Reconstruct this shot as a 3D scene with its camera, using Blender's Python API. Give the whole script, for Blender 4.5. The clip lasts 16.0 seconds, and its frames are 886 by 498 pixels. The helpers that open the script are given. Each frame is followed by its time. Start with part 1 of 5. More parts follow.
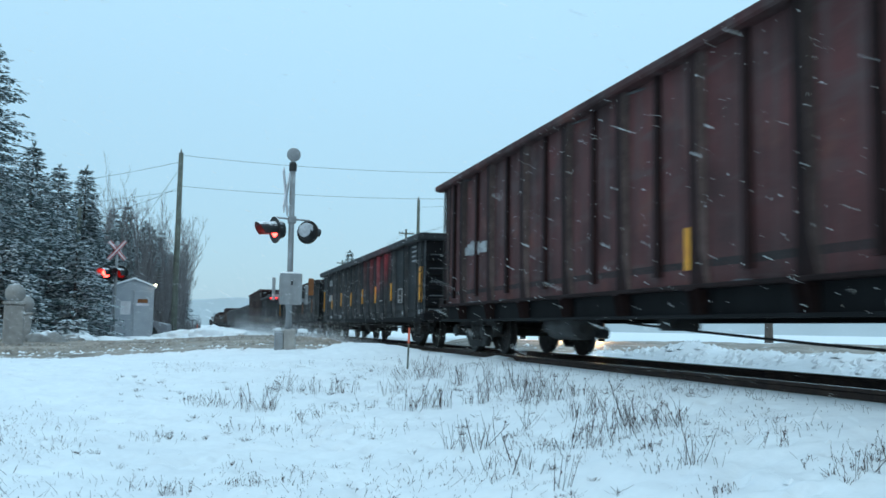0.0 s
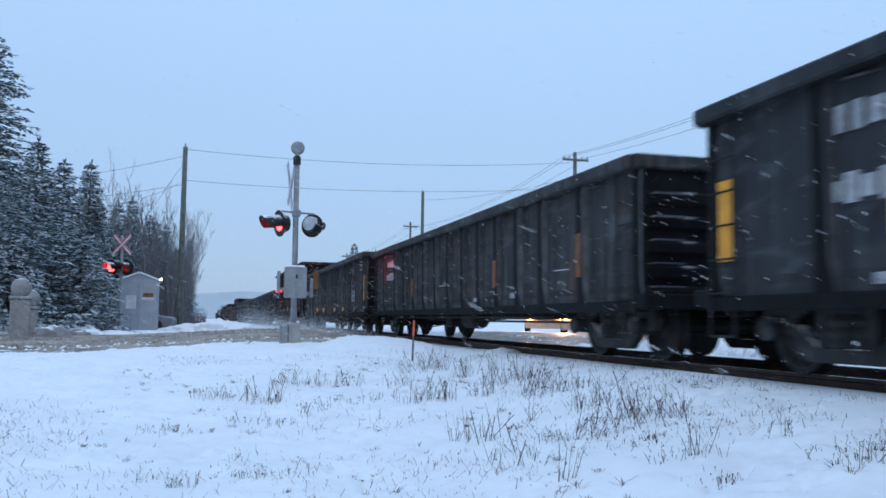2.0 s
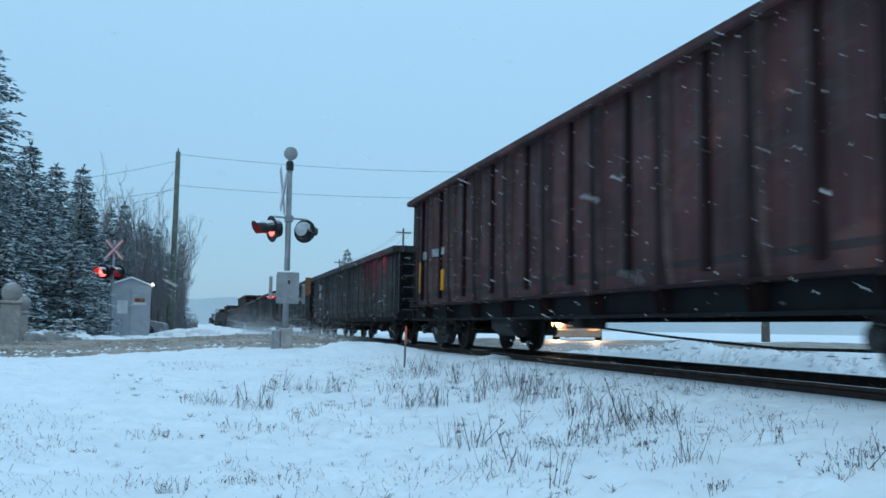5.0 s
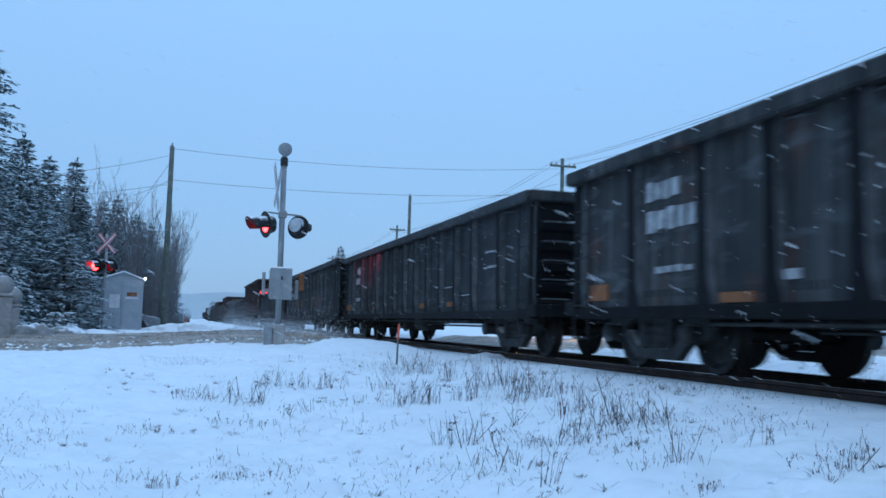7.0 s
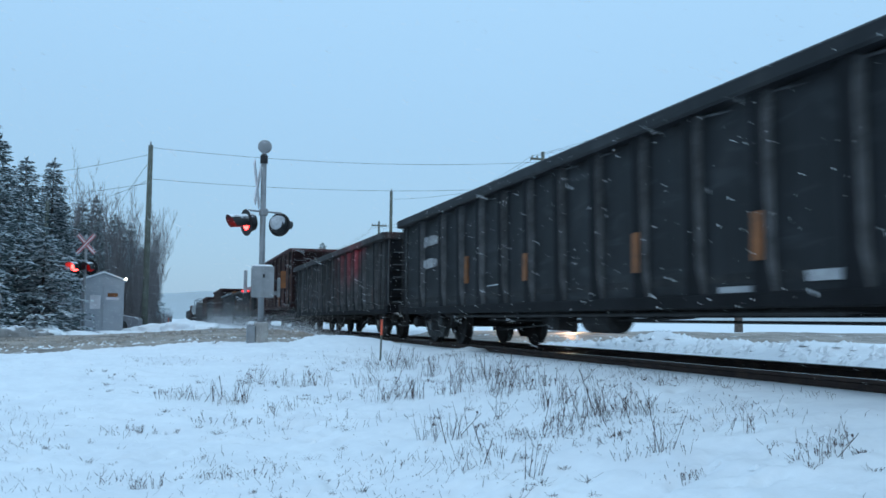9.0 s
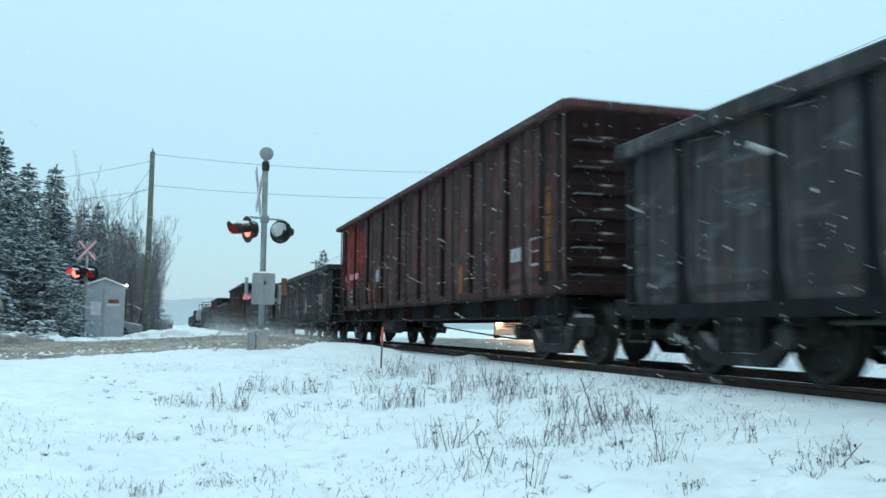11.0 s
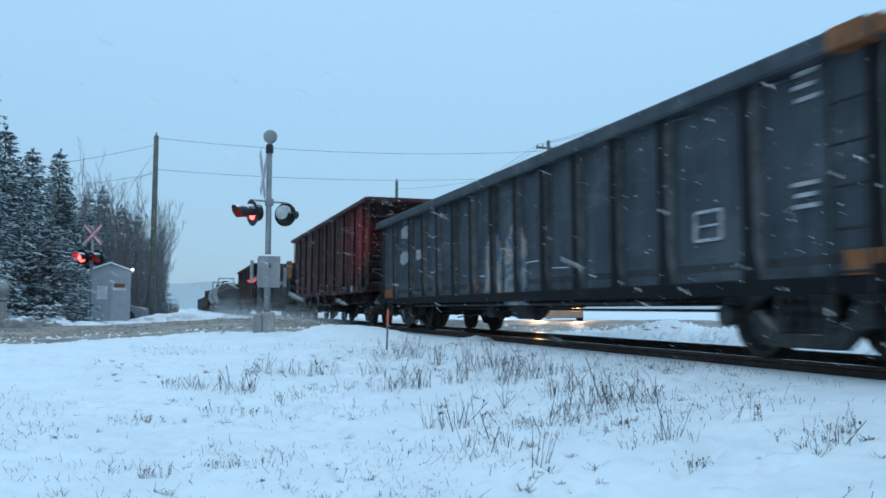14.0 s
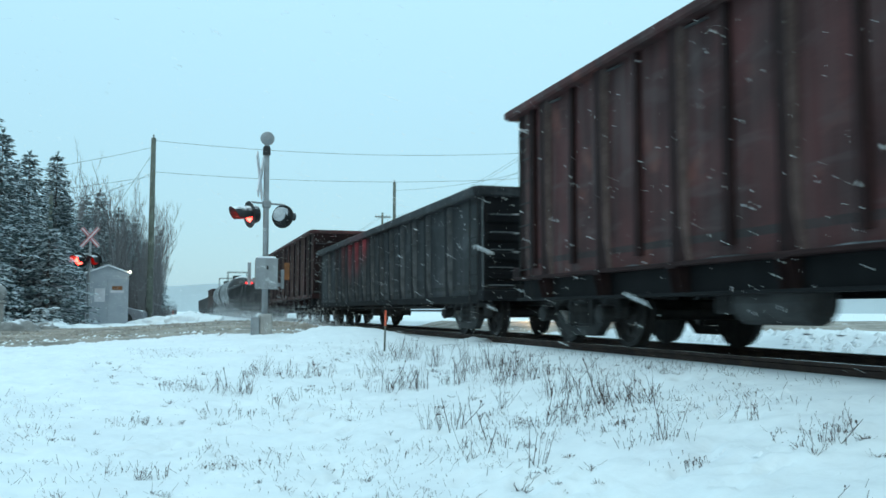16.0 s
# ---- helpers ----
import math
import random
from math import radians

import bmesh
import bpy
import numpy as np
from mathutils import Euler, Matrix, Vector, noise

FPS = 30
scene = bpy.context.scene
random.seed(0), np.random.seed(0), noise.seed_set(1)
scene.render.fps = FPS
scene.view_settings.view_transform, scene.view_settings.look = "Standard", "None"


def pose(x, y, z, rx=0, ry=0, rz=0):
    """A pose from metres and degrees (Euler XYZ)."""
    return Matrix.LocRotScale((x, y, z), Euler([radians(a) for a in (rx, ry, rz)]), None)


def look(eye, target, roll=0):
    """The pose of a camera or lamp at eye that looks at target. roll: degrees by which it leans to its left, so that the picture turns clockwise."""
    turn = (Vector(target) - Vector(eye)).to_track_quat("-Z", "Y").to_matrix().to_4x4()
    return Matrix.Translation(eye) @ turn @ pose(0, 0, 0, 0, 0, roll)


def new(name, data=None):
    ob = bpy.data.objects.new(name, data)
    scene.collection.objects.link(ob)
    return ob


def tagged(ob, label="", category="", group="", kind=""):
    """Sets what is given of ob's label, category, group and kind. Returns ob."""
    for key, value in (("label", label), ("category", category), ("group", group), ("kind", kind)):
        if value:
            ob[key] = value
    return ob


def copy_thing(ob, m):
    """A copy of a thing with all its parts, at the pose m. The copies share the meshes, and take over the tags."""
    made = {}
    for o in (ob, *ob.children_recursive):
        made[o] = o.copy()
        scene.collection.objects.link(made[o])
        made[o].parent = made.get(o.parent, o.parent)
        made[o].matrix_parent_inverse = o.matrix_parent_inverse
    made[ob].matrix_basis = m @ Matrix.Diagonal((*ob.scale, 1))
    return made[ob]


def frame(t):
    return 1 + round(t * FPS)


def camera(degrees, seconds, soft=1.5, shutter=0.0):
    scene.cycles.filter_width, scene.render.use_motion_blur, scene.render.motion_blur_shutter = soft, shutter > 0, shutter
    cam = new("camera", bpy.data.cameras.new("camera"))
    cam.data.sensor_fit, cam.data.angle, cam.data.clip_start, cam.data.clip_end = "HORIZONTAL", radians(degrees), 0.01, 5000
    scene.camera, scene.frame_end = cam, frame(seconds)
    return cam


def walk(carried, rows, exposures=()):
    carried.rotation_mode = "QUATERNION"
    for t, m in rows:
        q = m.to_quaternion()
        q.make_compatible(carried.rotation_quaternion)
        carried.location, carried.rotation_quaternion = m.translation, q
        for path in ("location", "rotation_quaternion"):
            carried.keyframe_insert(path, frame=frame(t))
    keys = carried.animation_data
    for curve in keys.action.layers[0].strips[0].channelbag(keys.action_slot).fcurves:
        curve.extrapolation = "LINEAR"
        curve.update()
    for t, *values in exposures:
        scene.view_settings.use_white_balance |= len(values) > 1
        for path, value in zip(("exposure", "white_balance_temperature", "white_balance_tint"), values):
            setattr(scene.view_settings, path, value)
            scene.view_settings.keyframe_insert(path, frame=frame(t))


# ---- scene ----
cam = camera(52.8, 16.0, soft=1.6, shutter=0.28)
PATH = [
    (0.0, pose(-6.300, 0.000, 0.500, 95.10, -1.00, -15.30)),
    (0.5, pose(-6.298, -0.003, 0.493, 95.28, -1.13, -15.23)),
    (1.0, pose(-6.298, -0.009, 0.498, 95.15, -1.14, -15.23)),
    (1.5, pose(-6.299, -0.006, 0.492, 95.00, -1.18, -15.08)),
    (2.0, pose(-6.300, -0.013, 0.495, 94.64, -0.76, -14.99)),
    (2.5, pose(-6.289, -0.008, 0.494, 94.51, -0.47, -14.99)),
    (3.0, pose(-6.290, -0.006, 0.495, 94.69, -0.51, -14.95)),
    (3.5, pose(-6.289, -0.004, 0.488, 94.93, -0.64, -14.93)),
    (6.0, pose(-6.298, -0.013, 0.493, 95.16, -1.62, -16.25)),
    (6.5, pose(-6.301, -0.011, 0.487, 95.24, -2.07, -16.51)),
    (7.0, pose(-6.295, -0.009, 0.492, 94.92, -1.61, -15.94)),
    (7.5, pose(-6.302, -0.010, 0.487, 94.45, -1.27, -15.46)),
    (8.0, pose(-6.288, -0.013, 0.487, 94.42, -1.54, -15.85)),
    (8.5, pose(-6.295, -0.011, 0.489, 94.57, -1.20, -16.53)),
    (9.0, pose(-6.289, -0.022, 0.494, 94.61, -0.56, -16.99)),
    (11.5, pose(-6.289, -0.010, 0.495, 95.14, -0.83, -16.92)),
    (12.0, pose(-6.295, -0.014, 0.491, 94.95, -0.85, -16.83)),
    (12.5, pose(-6.288, -0.003, 0.489, 94.61, -0.77, -16.49)),
    (13.0, pose(-6.296, -0.008, 0.494, 94.25, -0.69, -16.30)),
    (13.5, pose(-6.295, -0.016, 0.487, 93.99, -0.64, -16.44)),
    (14.0, pose(-6.292, -0.017, 0.490, 93.93, -0.37, -16.61)),
    (14.5, pose(-6.284, -0.009, 0.487, 94.22, -0.11, -16.45)),
    (15.0, pose(-6.293, -0.017, 0.488, 94.29, -0.29, -16.49)),
    (15.5, pose(-6.286, -0.016, 0.484, 94.19, -0.46, -16.67)),
    (16.0, pose(-6.281, -0.022, 0.484, 94.03, -0.17, -16.72)),
]
EXPOSURES = [(0, 0.20, 6650, 2), (0.5, 0.06, 6350, 8), (1, 0.10, 6500, 2), (1.5, 0.08, 6500, 14), (2, -0.01, 6250, 20),
             (2.5, -0.01, 6250, 12), (3, -0.20, 5250, 10), (3.5, -0.14, 6150, 8), (6, -0.01, 6000, 2), (6.5, 0.02, 6000, 4),
             (7, -0.19, 5400, 12), (7.5, -0.13, 5950, 4), (8.0, -0.11, 5600, 12), (8.2, -0.20, 5300, 12), (8.5, -0.23, 5650, 12),
             (9, -0.02, 6150, 8), (11.5, 0.36, 7200, 0), (12.0, 0.33, 7100, 0), (12.5, 0.09, 6600, -2), (13.0, 0.11, 6600, 4),
             (13.5, 0.02, 6050, 12), (14.0, -0.00, 6150, 6), (14.5, -0.01, 6000, 16), (15.0, 0.27, 6950, 14), (15.5, 0.24, 6900, 4),
             (16, 0.32, 6950, -4)]
walk(cam, PATH, EXPOSURES)

# ---- world and light: overcast winter dusk ----
world = bpy.data.worlds.new("overcast")
scene.world = world
world.use_nodes = True
wn, wl = world.node_tree.nodes, world.node_tree.links
wn.clear()
w_out = wn.new("ShaderNodeOutputWorld")
w_bg = wn.new("ShaderNodeBackground")
w_sky = wn.new("ShaderNodeTexSky")
w_sky.sky_type, w_sky.sun_disc = "NISHITA", False
w_sky.sun_elevation, w_sky.sun_rotation = radians(12), radians(200)
w_coord = wn.new("ShaderNodeTexCoord")
w_sep = wn.new("ShaderNodeSeparateXYZ")
w_ramp = wn.new("ShaderNodeValToRGB")
w_ramp.color_ramp.elements[0].position, w_ramp.color_ramp.elements[0].color = 0.0, (0.272, 0.44, 0.62, 1)
w_ramp.color_ramp.elements[1].position, w_ramp.color_ramp.elements[1].color = 1.0, (0.62, 0.93, 1.22, 1)
e = w_ramp.color_ramp.elements.new(0.30)
e.color = (0.378, 0.605, 0.835, 1)
w_noise = wn.new("ShaderNodeTexNoise")
w_noise.inputs["Scale"].default_value, w_noise.inputs["Detail"].default_value = 1.6, 3
w_add = wn.new("ShaderNodeMath")
w_add.operation, w_add.inputs[1].default_value = "MULTIPLY_ADD", 0.05
w_mix = wn.new("ShaderNodeMix")
w_mix.data_type, w_mix.inputs["Factor"].default_value = "RGBA", 0.02
wl.new(w_coord.outputs["Generated"], w_sep.inputs[0])
wl.new(w_coord.outputs["Generated"], w_noise.inputs["Vector"])
wl.new(w_noise.outputs["Fac"], w_add.inputs[0])
wl.new(w_sep.outputs["Z"], w_add.inputs[2])
wl.new(w_add.outputs[0], w_ramp.inputs["Fac"])
wl.new(w_ramp.outputs["Color"], w_mix.inputs["A"])
wl.new(w_sky.outputs["Color"], w_mix.inputs["B"])
wl.new(w_mix.outputs["Result"], w_bg.inputs["Color"])
wl.new(w_bg.outputs[0], w_out.inputs["Surface"])
w_bg.inputs["Strength"].default_value = 1.0

sun = new("sun", bpy.data.lights.new("sun", "SUN"))
sun.data.energy, sun.data.angle, sun.data.color = 0.35, radians(40), (0.95, 0.98, 1.0)
sun.matrix_basis = pose(0, 0, 40, 38, 0, -25)


# ---- helpers for meshes ----
def part(name, bm, mat, parent=None, label="", smooth=False):
    """One bmesh as one mesh object, under a thing or a part."""
    me = bpy.data.meshes.new(name)
    bmesh.ops.recalc_face_normals(bm, faces=bm.faces)
    bm.to_mesh(me)
    bm.free()
    if smooth:
        me.shade_smooth()
    me.materials.append(mat)
    ob = new(name, me)
    ob.parent = parent
    if label:
        ob["label"] = label
    return ob


def again(ob, name, m, parent, label=""):
    """Another object on the same mesh."""
    o = new(name, ob.data)
    o.parent = parent
    o.matrix_basis = m
    if label:
        o["label"] = label
    return o


def box(bm, x0, x1, y0, y1, z0, z1, bevel=0.0):
    v = [bm.verts.new((x, y, z)) for x in (x0, x1) for y in (y0, y1) for z in (z0, z1)]
    fs = [bm.faces.new([v[i] for i in f]) for f in
          ((0, 1, 3, 2), (4, 6, 7, 5), (0, 4, 5, 1), (2, 3, 7, 6), (0, 2, 6, 4), (1, 5, 7, 3))]
    if bevel:
        es = list({e for f in fs for e in f.edges})
        bmesh.ops.bevel(bm, geom=es, offset=bevel, segments=1, affect="EDGES")
    return v


def boxed(x0, x1, y0, y1, z0, z1, bevel=0.0):
    bm = bmesh.new()
    box(bm, x0, x1, y0, y1, z0, z1, bevel)
    return bm


def tube(bm, p0, p1, r0, r1=None, n=8, caps=True):
    p0, p1 = Vector(p0), Vector(p1)
    r1 = r0 if r1 is None else r1
    d = (p1 - p0).normalized()
    a = d.orthogonal().normalized()
    b = d.cross(a)
    rings = []
    for p, r in ((p0, r0), (p1, r1)):
        rings.append([bm.verts.new(p + (a * math.cos(k * 2 * math.pi / n) + b * math.sin(k * 2 * math.pi / n)) * r) for k in range(n)])
    for k in range(n):
        bm.faces.new((rings[0][k], rings[0][(k + 1) % n], rings[1][(k + 1) % n], rings[1][k]))
    if caps:
        bm.faces.new(rings[0][::-1])
        bm.faces.new(rings[1])
    return rings


def tubed(p0, p1, r0, r1=None, n=8):
    bm = bmesh.new()
    tube(bm, p0, p1, r0, r1, n)
    return bm


def turned(bm, profile, axis_pose, n=20):
    """A body turned about local z: profile of (radius, height)."""
    rings = []
    for r, h in profile:
        rings.append([bm.verts.new(axis_pose @ Vector((r * math.cos(k * 2 * math.pi / n), r * math.sin(k * 2 * math.pi / n), h))) for k in range(n)])
    for a, b in zip(rings, rings[1:]):
        for k in range(n):
            bm.faces.new((a[k], a[(k + 1) % n], b[(k + 1) % n], b[k]))
    bm.faces.new(rings[0][::-1])
    bm.faces.new(rings[-1])
    return bm


def prism(bm, outline, x0, x1):
    """An outline of (y, z) drawn out along x."""
    a = [bm.verts.new((x0, y, z)) for y, z in outline]
    b = [bm.verts.new((x1, y, z)) for y, z in outline]
    n = len(a)
    for k in range(n):
        bm.faces.new((a[k], a[(k + 1) % n], b[(k + 1) % n], b[k]))
    bm.faces.new(a[::-1])
    bm.faces.new(b)
    return bm


# ---- materials ----
def material(name, base, dark=None, scale=3.0, rough=0.7, metal=0.0, bump=0.2, fine=40.0, vary=0.0, scuff=None,
             snow=0.0, streaks=0.0, streak_col=(0.3, 0.3, 0.3), spots=None, spot_at=0.62, gloss=0.35, snow_col=(0.80, 0.82, 0.85)):
    """Base colour with two scales of noise, grime streaks down the sides, snow on what faces up."""
    m = bpy.data.materials.new(name)
    m.use_nodes = True
    n, l = m.node_tree.nodes, m.node_tree.links
    b = n["Principled BSDF"]
    b.inputs["Roughness"].default_value, b.inputs["Metallic"].default_value = rough, metal
    b.inputs["Specular IOR Level"].default_value = gloss
    dark = dark or tuple(c * 0.6 for c in base)
    co = n.new("ShaderNodeTexCoord")
    big, small = n.new("ShaderNodeTexNoise"), n.new("ShaderNodeTexNoise")
    big.inputs["Scale"].default_value, big.inputs["Detail"].default_value = scale, 5
    small.inputs["Scale"].default_value, small.inputs["Detail"].default_value = fine, 4
    l.new(co.outputs["Object"], big.inputs["Vector"])
    l.new(co.outputs["Object"], small.inputs["Vector"])
    s = n.new("ShaderNodeMath")
    s.operation = "MULTIPLY_ADD"
    s.inputs[1].default_value = 0.4
    l.new(small.outputs["Fac"], s.inputs[0])
    l.new(big.outputs["Fac"], s.inputs[2])
    ramp = n.new("ShaderNodeValToRGB")
    ramp.color_ramp.elements[0].position, ramp.color_ramp.elements[1].position = 0.50, 0.90
    ramp.color_ramp.elements[0].color, ramp.color_ramp.elements[1].color = (*dark, 1), (*base, 1)
    l.new(s.outputs[0], ramp.inputs["Fac"])
    col = ramp.outputs["Color"]

    def mixed(fac, a, colour):
        x = n.new("ShaderNodeMix")
        x.data_type = "RGBA"
        l.new(fac, x.inputs["Factor"])
        l.new(a, x.inputs["A"])
        x.inputs["B"].default_value = (*colour, 1)
        return x.outputs["Result"]

    def curve(value, lo, hi, top=1.0):
        x = n.new("ShaderNodeMapRange")
        x.inputs["From Min"].default_value, x.inputs["From Max"].default_value = lo, hi
        x.inputs["To Max"].default_value = top
        l.new(value, x.inputs["Value"])
        return x.outputs["Result"]

    if vary:
        info = n.new("ShaderNodeObjectInfo")
        hsv = n.new("ShaderNodeHueSaturation")
        v = n.new("ShaderNodeMapRange")
        v.inputs["To Min"].default_value, v.inputs["To Max"].default_value = 1 - vary, 1 + vary
        l.new(info.outputs["Random"], v.inputs["Value"])
        l.new(v.outputs["Result"], hsv.inputs["Value"])
        l.new(col, hsv.inputs["Color"])
        col = hsv.outputs["Color"]
    if spots:
        sp = n.new("ShaderNodeTexNoise")
        sp.inputs["Scale"].default_value, sp.inputs["Detail"].default_value = 1.3, 6
        l.new(co.outputs["Object"], sp.inputs["Vector"])
        col = mixed(curve(sp.outputs["Fac"], spot_at, spot_at + 0.08, 0.8), col, spots)
    if streaks:
        mp = n.new("ShaderNodeMapping")
        mp.inputs["Scale"].default_value = (9, 9, 0.5)
        st = n.new("ShaderNodeTexNoise")
        st.inputs["Scale"].default_value, st.inputs["Detail"].default_value = 1.0, 5
        l.new(co.outputs["Object"], mp.inputs["Vector"])
        l.new(mp.outputs["Vector"], st.inputs["Vector"])
        col = mixed(curve(st.outputs["Fac"], 0.48, 0.75, streaks), col, streak_col)
    if scuff:
        # smeared dust and scrapes, longer along the side than high
        mp2 = n.new("ShaderNodeMapping")
        mp2.inputs["Scale"].default_value = (1.0, 1.3, 4.5)
        sc = n.new("ShaderNodeTexNoise")
        sc.inputs["Scale"].default_value, sc.inputs["Detail"].default_value, sc.inputs["Distortion"].default_value = 1.1, 7, 0.6
        l.new(co.outputs["Object"], mp2.inputs["Vector"])
        l.new(mp2.outputs["Vector"], sc.inputs["Vector"])
        col = mixed(curve(sc.outputs["Fac"], 0.55, 0.78, 0.75), col, scuff)
    if snow:
        g = n.new("ShaderNodeNewGeometry")
        sx = n.new("ShaderNodeSeparateXYZ")
        l.new(g.outputs["Normal"], sx.inputs[0])
        a = n.new("ShaderNodeMath")
        a.operation = "MULTIPLY_ADD"
        a.inputs[1].default_value = 0.9
        l.new(big.outputs["Fac"], a.inputs[0])
        l.new(sx.outputs["Z"], a.inputs[2])
        col = mixed(curve(a.outputs[0], 1.45 - snow, 1.65 - snow), col, snow_col)
    l.new(col, b.inputs["Base Color"])
    if bump:
        bp = n.new("ShaderNodeBump")
        bp.inputs["Strength"].default_value, bp.inputs["Distance"].default_value = bump, 0.02
        l.new(s.outputs[0], bp.inputs["Height"])
        l.new(bp.outputs["Normal"], b.inputs["Normal"])
    return m


def glow(name, colour, strength):
    m = bpy.data.materials.new(name)
    m.use_nodes = True
    b = m.node_tree.nodes["Principled BSDF"]
    b.inputs["Base Color"].default_value = (*colour, 1)
    b.inputs["Roughness"].default_value = 0.2
    b.inputs["Emission Color"].default_value = (*colour, 1)
    b.inputs["Emission Strength"].default_value = strength
    return m


SNOW = material("snow", (0.84, 0.86, 0.88), (0.76, 0.78, 0.81), 1.6, 0.8, bump=0.9, fine=11)
ROADSNOW = material("slushy_road", (0.40, 0.34, 0.29), (0.13, 0.105, 0.085), 0.9, 0.6, bump=0.9, fine=7, spots=(0.70, 0.70, 0.71), spot_at=0.64)
BALLAST = material("ballast", (0.16, 0.15, 0.14), (0.04, 0.04, 0.04), 9, 0.9, bump=1.0, fine=30, spots=(0.7, 0.72, 0.75), spot_at=0.60)
RAIL = material("rail_steel", (0.07, 0.045, 0.035), (0.03, 0.02, 0.02), 5, 0.6, 0.4)
RAILTOP = material("polished_rail", (0.45, 0.44, 0.43), (0.3, 0.3, 0.3), 5, 0.25, 1.0)
TIE = material("creosoted_tie", (0.09, 0.07, 0.055), (0.03, 0.025, 0.02), 6, 0.85, snow=0.35, vary=0.3)
BLACK = material("black_car_paint", (0.021, 0.023, 0.026), (0.008, 0.009, 0.010), 1.4, 0.6, vary=0.18, streaks=0.7, streak_col=(0.052, 0.055, 0.060), spots=(0.040, 0.037, 0.035), spot_at=0.60, snow=0.05, gloss=0.25, scuff=(0.075, 0.080, 0.086))
NAVY = material("blue_black_car_paint", (0.044, 0.054, 0.066), (0.022, 0.028, 0.035), 1.4, 0.6, vary=0.05, streaks=0.6, streak_col=(0.080, 0.092, 0.104), spots=(0.070, 0.074, 0.080), spot_at=0.60, snow=0.05, gloss=0.25, scuff=(0.09, 0.10, 0.11))
GREY = material("weathered_grey_paint", (0.034, 0.035, 0.036), (0.012, 0.012, 0.013), 1.4, 0.7, vary=0.2, streaks=0.8, streak_col=(0.095, 0.093, 0.09), spots=(0.050, 0.022, 0.016), spot_at=0.58, snow=0.05, gloss=0.25, scuff=(0.11, 0.115, 0.12))
RUST = material("rust_brown_paint", (0.092, 0.034, 0.034), (0.034, 0.017, 0.017), 1.2, 0.75, vary=0.22, streaks=0.8, streak_col=(0.080, 0.064, 0.063), spots=(0.125, 0.050, 0.042), spot_at=0.60, snow=0.05, gloss=0.2, scuff=(0.085, 0.062, 0.062))
# post paints: darker than the side sheets, with the posts' shade in the colour
RUSTPOST = material("shaded_rust_brown_paint", (0.024, 0.010, 0.010), (0.010, 0.005, 0.005), 2.2, 0.8, vary=0.3, streaks=0.4, streak_col=(0.036, 0.028, 0.028), snow=0.05, gloss=0.15)
BLACKPOST = material("shaded_black_paint", (0.010, 0.0105, 0.012), (0.005, 0.005, 0.006), 2.2, 0.7, vary=0.35, streaks=0.3, streak_col=(0.016, 0.017, 0.018), snow=0.05, gloss=0.12)
GREYPOST = material("shaded_grey_paint", (0.009, 0.0095, 0.011), (0.004, 0.004, 0.005), 2.2, 0.75, vary=0.35, streaks=0.3, streak_col=(0.024, 0.024, 0.026), snow=0.05, gloss=0.12)
IRON = material("grimy_cast_iron", (0.032, 0.031, 0.031), (0.010, 0.010, 0.010), 5, 0.8, 0.0, vary=0.3, streaks=0.4, streak_col=(0.055, 0.054, 0.053), snow=0.10, gloss=0.25)
TRUCKFROST = material("snow_caked_casting", (0.040, 0.041, 0.042), (0.014, 0.014, 0.014), 4, 0.85, vary=0.4, spots=(0.16, 0.17, 0.18), spot_at=0.63, snow=0.3, bump=0.5)
MAROON = material("faded_maroon_paint", (0.028, 0.024, 0.024), (0.012, 0.011, 0.011), 1.1, 0.7, vary=0.2, streaks=0.7, streak_col=(0.050, 0.048, 0.049), spots=(0.050, 0.022, 0.020), spot_at=0.60, snow=0.05, gloss=0.25, scuff=(0.085, 0.088, 0.092))
# snow on the windward post faces, its colour lifted further for grazing sheen
FROSTED = material("snow_blasted_sheen_paint", (0.085, 0.089, 0.094), (0.028, 0.030, 0.032), 3.5, 0.85, vary=0.35, streaks=0.5, streak_col=(0.17, 0.176, 0.183))
DUSTED = material("thin_dusting_of_snow", (0.15, 0.155, 0.165), (0.03, 0.032, 0.035), 6, 0.9, vary=0.4)
JET = material("jet_black_car_paint", (0.010, 0.0115, 0.014), (0.005, 0.006, 0.007), 1.4, 0.55, vary=0.1, streaks=0.5, streak_col=(0.024, 0.026, 0.030), spots=(0.020, 0.020, 0.021), spot_at=0.60, snow=0.05, gloss=0.25, scuff=(0.040, 0.043, 0.047))
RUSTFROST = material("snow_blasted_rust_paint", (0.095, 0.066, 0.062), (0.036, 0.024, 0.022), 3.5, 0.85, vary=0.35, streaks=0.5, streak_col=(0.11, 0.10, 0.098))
WHEEL = material("wheel_steel", (0.032, 0.030, 0.029), (0.010, 0.009, 0.009), 6, 0.6, 0.3)
YELLOW = material("yellow_reflector", (0.82, 0.36, 0.025), (0.62, 0.25, 0.02), 6, 0.4)
DULLYELLOW = material("grimy_orange_reflector", (0.25, 0.090, 0.026), (0.11, 0.045, 0.017), 6, 0.6)
STENCIL = material("white_stencil", (0.42, 0.43, 0.44), (0.20, 0.20, 0.21), 9, 0.7)
GALV = material("galvanised_steel", (0.30, 0.315, 0.33), (0.20, 0.21, 0.22), 4, 0.6, 0.15, snow=0.3, streaks=0.35, streak_col=(0.16, 0.16, 0.16))
SIGNAL_BLACK = material("black_signal_hood", (0.02, 0.02, 0.022), (0.01, 0.01, 0.01), 5, 0.5, snow=0.42)
WHITE = material("white_board", (0.66, 0.64, 0.66), (0.5, 0.48, 0.5), 5, 0.6)
